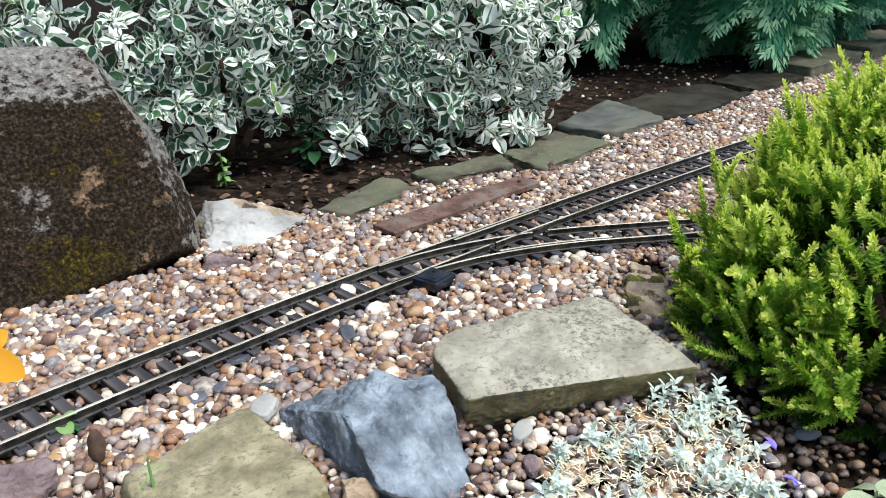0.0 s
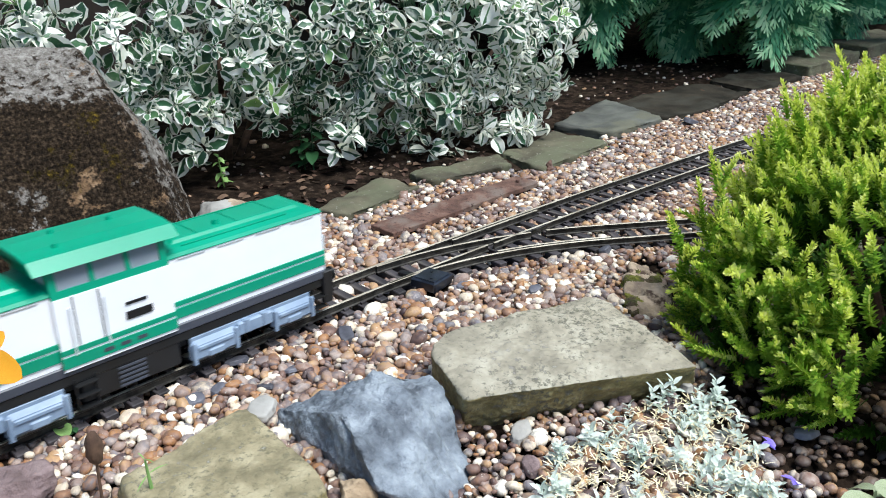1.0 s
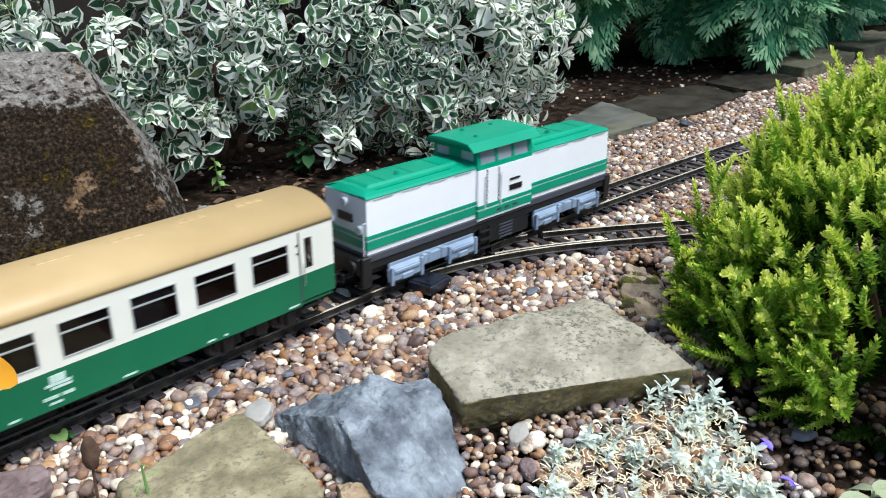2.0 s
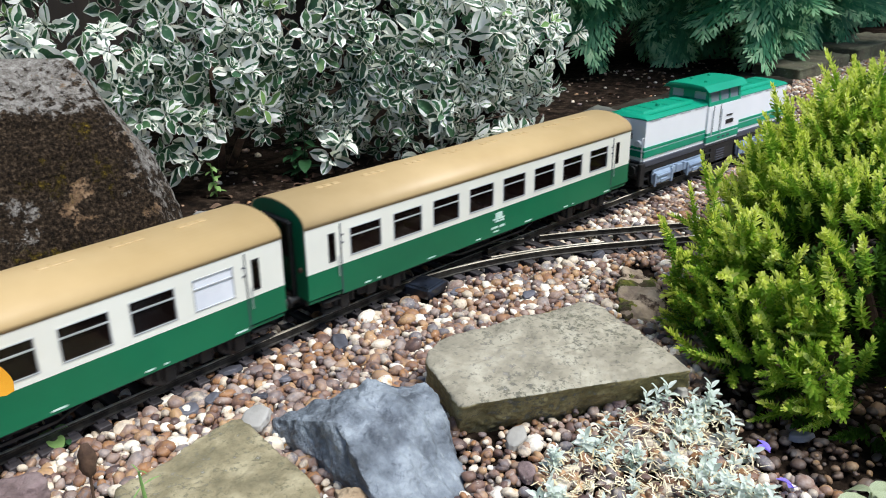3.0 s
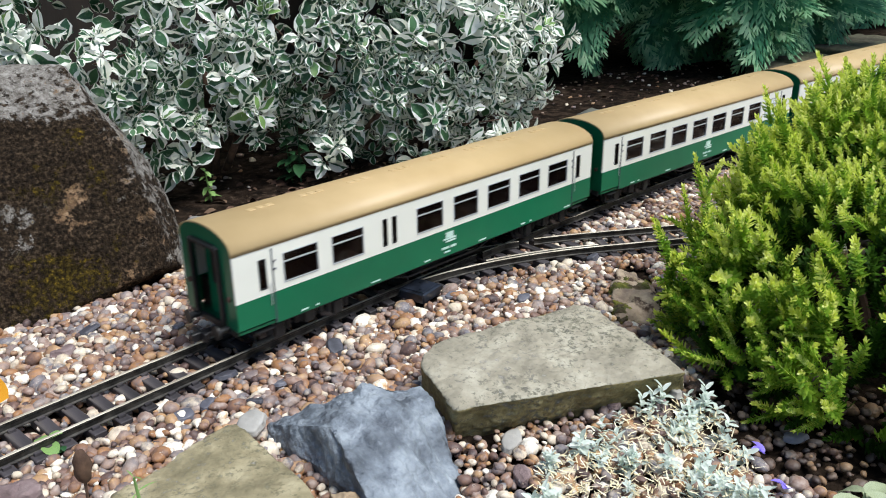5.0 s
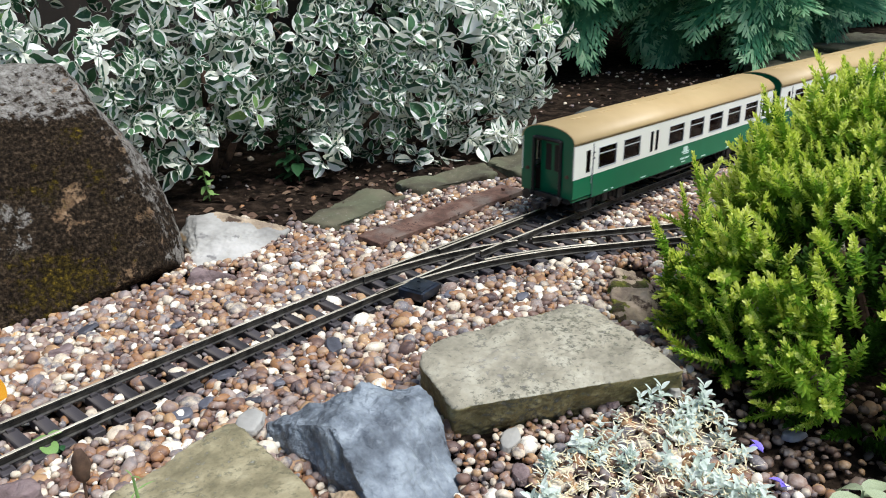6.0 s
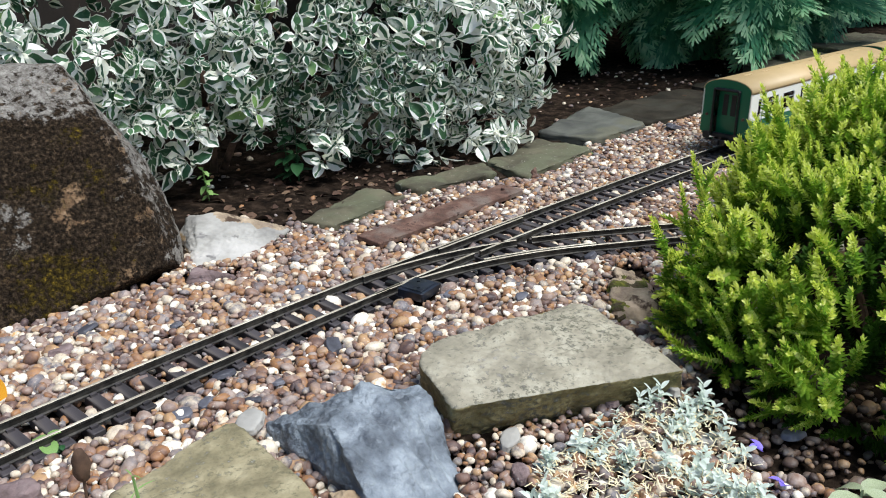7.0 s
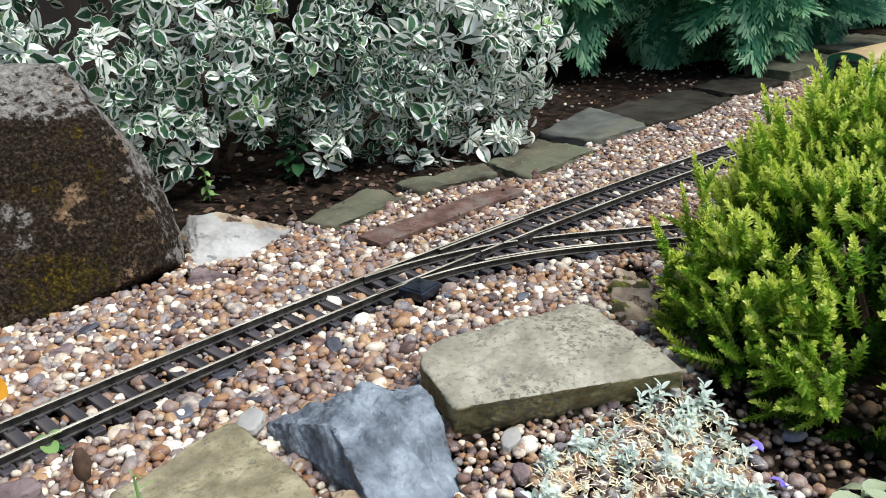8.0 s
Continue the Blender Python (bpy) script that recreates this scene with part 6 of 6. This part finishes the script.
    tall = [((0.745, -0.36, 0.195), 0.065), ((0.765, -0.375, 0.20), 0.06), ((0.725, -0.35, 0.185), 0.06), ((0.79, -0.37, 0.20), 0.06), ((0.66, -0.335, 0.165), 0.06), ((0.64, -0.33, 0.15), 0.065), ((0.68, -0.33, 0.175), 0.055), ((0.52, -0.305, 0.075), 0.06), ((0.57, -0.31, 0.12), 0.06)]
    for (x_, y_, z_), size in tall:
        for j in range(5):
            d = Vector((-0.25 + rng.normal(0, 0.2), 0.1 + rng.normal(0, 0.2), 1))
            m = Matrix.LocRotScale(Vector((x_ + rng.normal(0, 0.008), y_ + rng.normal(0, 0.008), z_ - 0.01 * j)), d.to_track_quat("Z", "Y"), (size * 0.8, size * 0.8, size * 0.8))
            ms.append(np.einsum("ij,njk->nik", np.array(m), arr[j]))
    M4 = np.concatenate(ms)
    tagged(shared("dense_growth", scatter("dense_growth", NEEDLES, np.concatenate(kind_rows + [kinds] * (len(ms) - len(kind_rows))), M4, both, smooth=False), h, Matrix()), kind="stuff")
    # shoots further in, coloured dark to stand in for shade inside the bush
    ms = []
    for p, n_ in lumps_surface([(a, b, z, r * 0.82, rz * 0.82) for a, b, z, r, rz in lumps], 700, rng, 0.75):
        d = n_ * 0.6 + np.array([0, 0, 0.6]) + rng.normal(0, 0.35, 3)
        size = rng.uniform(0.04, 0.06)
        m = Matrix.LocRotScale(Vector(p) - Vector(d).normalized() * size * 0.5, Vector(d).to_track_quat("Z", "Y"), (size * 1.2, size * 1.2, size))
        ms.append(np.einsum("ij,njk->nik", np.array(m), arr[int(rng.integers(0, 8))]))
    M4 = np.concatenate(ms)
    tagged(shared("inner_growth", scatter("inner_growth", [needle(0.15)], np.zeros(len(M4), int), M4, [M["heather_shade"]], smooth=False), h, Matrix()), kind="stuff")
    for k in range(7):
        bm = bmesh.new()
        a = k / 7 * 6.28
        cyl(bm, (0.68, -0.45, -0.03), (0.68 + 0.1 * math.cos(a), -0.45 + 0.1 * math.sin(a), 0.10), 0.006, 0.002, 7)
        part("stem", bm, M["twig"], h)


heather()


# silver-leaved plant with dry straw
def silver_plant():
    rng = np.random.default_rng(12)
    s = empty("silver_plant", "low silvery grey-leaved plant with dry straw-coloured stems", "silver plant")
    tl = [plain_leaf(k, 0.44, 0.10, 0.35) for k in range(4)]
    meshes = []
    for k in range(6):
        r = np.random.default_rng(700 + k)
        ms, ch = [], []
        for i in range(15):
            t = i / 15
            a = i * 2.399
            e = radians(2 + 44 * t) + r.normal(0, 0.2)
            d = (math.cos(a) * math.cos(e), math.sin(a) * math.cos(e), math.sin(e))
            ms.append(mat_from((0, 0, 0.036 * t), d, (0, 0, 1), (0.021 - 0.009 * t) * r.uniform(0.6, 1.25)))
            ch.append(int(r.integers(0, 4)))
        meshes.append(scatter("sprig", tl, ch, ms, [M["silver"]]))
    spots = []
    poly = [(0.235, -0.37), (0.275, -0.355), (0.33, -0.365), (0.375, -0.362), (0.415, -0.388), (0.422, -0.42), (0.40, -0.44), (0.365, -0.475), (0.31, -0.52), (0.21, -0.46), (0.20, -0.40)]
    while len(spots) < 88:
        x_, y_ = rng.uniform(0.19, 0.44), rng.uniform(-0.54, -0.34)
        if inside(poly, np.array(x_), np.array(y_)):
            hole = math.exp(-((x_ - 0.275) ** 2 + (y_ + 0.395) ** 2) / 0.025 ** 2)
            if rng.random() > hole * 1.1:
                spots.append((x_, y_))
    for i, (x_, y_) in enumerate(spots):
        d = Vector((rng.normal(-0.1, 0.35), rng.normal(-0.1, 0.35), 1))
        m = Matrix.LocRotScale(Vector((x_, y_, -0.022 + rng.uniform(0, 0.008))), d.to_track_quat("Z", "Y"), None) @ Matrix.Rotation(rng.uniform(0, 6.28), 4, "Z") @ Matrix.Scale(rng.uniform(0.40, 0.66), 4)
        shared("sprig", meshes[i % 6], s, m)
    for x_, y_, sc in ((0.394, -0.378, 0.78), (0.386, -0.374, 0.7), (0.422, -0.402, 0.75), (0.413, -0.408, 0.7), (0.376, -0.370, 0.68)):
        shared("sprig", meshes[2], s, Matrix.LocRotScale(Vector((x_, y_, -0.018)), None, (sc * 0.9, sc * 0.9, sc)))
    ms = []
    for i in range(1700):
        while True:
            x_, y_ = rng.uniform(0.2, 0.43), rng.uniform(-0.52, -0.35)
            if inside(poly, np.array(x_), np.array(y_)):
                break
        a = rng.uniform(0, 6.28)
        d = (math.cos(a), math.sin(a), rng.normal(0.25, 0.3))
        m = mat_from((x_, y_, -0.016 + rng.uniform(0, 0.012)), d, (0, 0, 1), 1.0)
        ln = rng.uniform(0.004, 0.010)
        ms.append(m @ np.diag([0.006, ln, 0.006, 1]))
    tagged(shared("straw", scatter("straw", [needle(0.09)], np.zeros(len(ms), int), ms, [M["straw"]], smooth=False), s, Matrix()), kind="stuff")


silver_plant()


def herb(x_, y_, z_, height, label, name, mat, pairs=6, size=0.02, lean_=(0, 0), seed=1, width=0.5, category="herb"):
    """A small weed: a stem with leaves in pairs."""
    rng = np.random.default_rng(900 + seed)
    h = empty(name, label, category, m=Matrix.Translation((x_, y_, z_)))
    bm = bmesh.new()
    top = Vector((lean_[0], lean_[1], height))
    cyl(bm, (0, 0, 0), top, 0.0014, 0.0008, 6)
    part("stem", bm, mat, h)
    me = tri_mesh("leaf", *plain_leaf(seed, width, 0.3, 0.3)[:2], [mat])
    for k in range(pairs):
        t = (k + 1) / pairs
        for s_ in (0, 1):
            a = k * 1.571 + s_ * math.pi + rng.normal(0, 0.3)
            e = rng.normal(0.15, 0.25)
            d = (math.cos(a) * math.cos(e), math.sin(a) * math.cos(e), math.sin(e))
            m = Matrix(mat_from(top * t, d, (0, 0, 1), size * rng.uniform(0.7, 1.1) * (1.15 - 0.4 * t)).tolist())
            shared("leaf", me, h, m)


herb(0.005, -0.063, -0.014, 0.01, "small bright green weed beside a sleeper", "weed", M["leaf_lime"], 3, 0.019, (0.003, 0), 1, 0.8, "weed")
herb(0.015, -0.075, -0.014, 0.006, "small blue-green weed beside a sleeper", "weed", M["leaf_dark"], 2, 0.012, (0, 0), 2, 0.7, "weed")
herb(0.052, -0.058, -0.014, 0.008, "small yellow-green weed beside a rail", "weed", M["leaf_lime"], 3, 0.009, (0, 0), 3, 0.6, "weed")
herb(0.417, 0.399, -0.009, 0.05, "small leafy green weed under the hedge", "weed", M["leaf_lime"], 6, 0.017, (-0.01, -0.01), 4, 0.5, "weed")
herb(0.567, 0.381, -0.009, 0.15, "upright dark green herb under the hedge", "green_herb", M["leaf_dark"], 10, 0.036, (0, 0.0), 5, 0.5, "herb")
herb(0.557, 0.390, -0.009, 0.1, "upright dark green herb under the hedge", "green_herb", M["leaf_dark"], 8, 0.028, (-0.01, 0.0), 6, 0.5, "herb")
herb(1.029, 0.148, -0.012, 0.004, "tiny green weed at the edging", "weed", M["leaf_lime"], 3, 0.014, (0, 0), 7, 0.4, "weed")
herb(0.020, -0.203, 0.004, 0.022, "tuft of green grass over the sandstone", "grass_tuft", M["leaf_lime"], 2, 0.016, (0, 0.004), 8, 0.1, "grass")
herb(0.385, -0.544, -0.012, 0.012, "broad pale green leaves at the ground", "weed", M["pale_leaf"], 2, 0.034, (0, 0), 9, 0.5, "weed")


# orange bloom, close by
def bloom(x_, y_, z_):
    f = empty("orange_flower", "orange flower with broad petals on a thin stem", "flower", m=Matrix.Translation((x_, y_, -0.03)))
    bm = bmesh.new()
    cyl(bm, (-0.06, 0.03, 0), (0, 0, z_ + 0.03), 0.0014, 0.0011, 7)
    part("stem", bm, M["leaf_dark"], f)
    me = tri_mesh("petal", *leaf_template(3, 0.66, 0.3, False, 0.12, 0.10, 9)[:2], [M["petal_orange"]])
    q = pose(0, 0, z_ + 0.03, 62, 0, -43)
    for k in range(5):
        shared("petal", me, f, q @ Matrix.Rotation(radians(-117 + 72 * k), 4, "Z") @ Matrix.Rotation(0.12, 4, "X") @ Matrix.Scale((0.031, 0.021, 0.030, 0.030, 0.030)[k], 4))
    bm = bmesh.new()
    bmesh.ops.create_uvsphere(bm, u_segments=12, v_segments=8, radius=0.006, matrix=Matrix.Translation((0, 0, z_ + 0.032)))
    part("eye", bm, M["dead_head"], f, smooth=True)


def seed_head(x_, y_, z_):
    f = empty("dry_seed_head", "dry brown seed head on a thin stalk", "seed head", m=Matrix.Translation((x_, y_, -0.03)))
    bm = bmesh.new()
    cyl(bm, (0, 0, 0), (0.002, 0.001, z_ + 0.03), 0.0012, 0.0010, 6)
    part("stalk", bm, M["dead_head"], f)
    bm = bmesh.new()
    bmesh.ops.create_uvsphere(bm, u_segments=10, v_segments=8, radius=1.0, matrix=Matrix.Translation((0.002, 0.001, z_ + 0.038)) @ Matrix.Diagonal((0.0058, 0.0058, 0.013, 1)))
    for v in bm.verts:
        v.co += Vector((noise.noise(v.co * 300), noise.noise(v.co * 300 + Vector((5, 0, 0))), 0)) * 0.002
    part("head", bm, M["dead_head"], f, smooth=True)


bloom(-0.051, -0.145, 0.112)
seed_head(-0.006, -0.178, 0.028)


def violet_petal(x_, y_, turn):
    p = empty("violet_petal", "fallen violet petal on the pebbles", "petal", "violet petals", m=pose(x_, y_, -0.012, 15, 10, turn))
    me = tri_mesh("blade", *plain_leaf(8, 0.6, 0.3, 0.5)[:2], [M["petal_violet"]])
    for a in (-0.5, 0.6):
        shared("blade", me, p, Matrix.Rotation(a, 4, "Z") @ Matrix.Rotation(0.5, 4, "X") @ Matrix.Scale(0.013, 4))


violet_petal(0.395, -0.468, 20)
violet_petal(0.367, -0.499, 60)


# leaf litter and grit on the bed behind the edging
def litter():
    rng = np.random.default_rng(21)
    tl = [plain_leaf(40 + k, 0.5, 0.5, 0.5) for k in range(4)]
    ms, ch = [], []
    while len(ms) < 330:
        x_, y_ = (rng.uniform(0.40, 0.85), rng.uniform(0.2, 0.42)) if len(ms) < 190 else (rng.uniform(0.28, 2.2), rng.uniform(0.17, 0.7))
        if y_ < edging_y(x_) + 0.02:
            continue
        a = rng.uniform(0, 6.28)
        ms.append(mat_from((x_, y_, float(ground_z(x_, y_)) + 0.002), (math.cos(a), math.sin(a), rng.normal(0, 0.3)), (rng.normal(0, 0.5), rng.normal(0, 0.5), 1), rng.uniform(0.008, 0.024)))
        ch.append(int(rng.integers(0, 4)))
    tagged(new("leaf_litter", scatter("leaf_litter", tl, ch, ms, [M["litter"]])), "dry brown fallen leaves on the dark soil", "leaf litter", kind="stuff")
    n = 420
    x_, y_ = rng.uniform(0.3, 2.4, n), rng.uniform(0.2, 0.62, n)
    k = y_ > edging_y(x_) + 0.04
    x_, y_ = x_[k], y_[k]
    n = len(x_)
    r = rng.lognormal(np.log(0.0032), 0.35, n)
    m4 = place(rand_rot(n, rng, 0.4), np.stack([r * 1.2, r, r * 0.7], 1), np.stack([x_, y_, ground_z(x_, y_) + r * 0.2], 1))
    tagged(new("grit", scatter("grit", pebble_templates(1, 6, 9), rng.integers(0, 6, n), m4, [M["pebble"]])), "small stray pebbles on the dark soil", "grit", kind="stuff")


litter()


# ---- what moves ----
# how far the locomotive's nose has come along the line, second by second
NOSE = [(0.0, -0.173), (0.4, 0.007), (0.5, 0.0525), (1.0, 0.269), (1.5, 0.4963), (1.7, 0.5935), (3.1, 1.3173), (3.5, 1.5367), (4.0, 1.8111), (4.5, 2.0788), (4.7, 2.1809), (6.0, 2.8456), (6.5, 3.087), (7.0, 3.318), (7.5, 3.547), (8.0, 3.775)]


def nose_at(t):
    """Smooth course through NOSE."""
    ts = [p[0] for p in NOSE]
    i = min(max(int(np.searchsorted(ts, t)) - 1, 0), len(NOSE) - 2)
    (t0, a), (t1, b) = NOSE[i], NOSE[i + 1]

    def slope(k):
        lo, hi = NOSE[max(k - 1, 0)], NOSE[min(k + 1, len(NOSE) - 1)]
        return (hi[1] - lo[1]) / (hi[0] - lo[0])

    h = t1 - t0
    u = (t - t0) / h
    m0, m1 = slope(i) * h, slope(i + 1) * h
    return (2 * u**3 - 3 * u**2 + 1) * a + (u**3 - 2 * u**2 + u) * m0 + (-2 * u**3 + 3 * u**2) * b + (u**3 - u**2) * m1


def motions():
    for thing, wheels, back, pivot, radius in TRAIN:
        rows = []
        for k in range(0, 81):
            t = k / 10
            x = nose_at(t) + back
            p, q = Vector((x - pivot, float(line_y(x - pivot)), 0)), Vector((x + pivot, float(line_y(x + pivot)), 0))
            mid = (p + q) / 2
            rows.append((t, Matrix.Translation(mid) @ Matrix.Rotation(math.atan2(q.y - p.y, q.x - p.x), 4, "Z")))
        walk(thing, rows)
        for wset in wheels:
            x0, z0 = wset.location.x, wset.location.z
            start = nose_at(0.0)
            walk(wset, [(k / 30, Matrix.Translation((x0, 0, z0)) @ Matrix.Rotation((nose_at(k / 30) - start) / radius, 4, "Y")) for k in range(0, 241)])


motions()
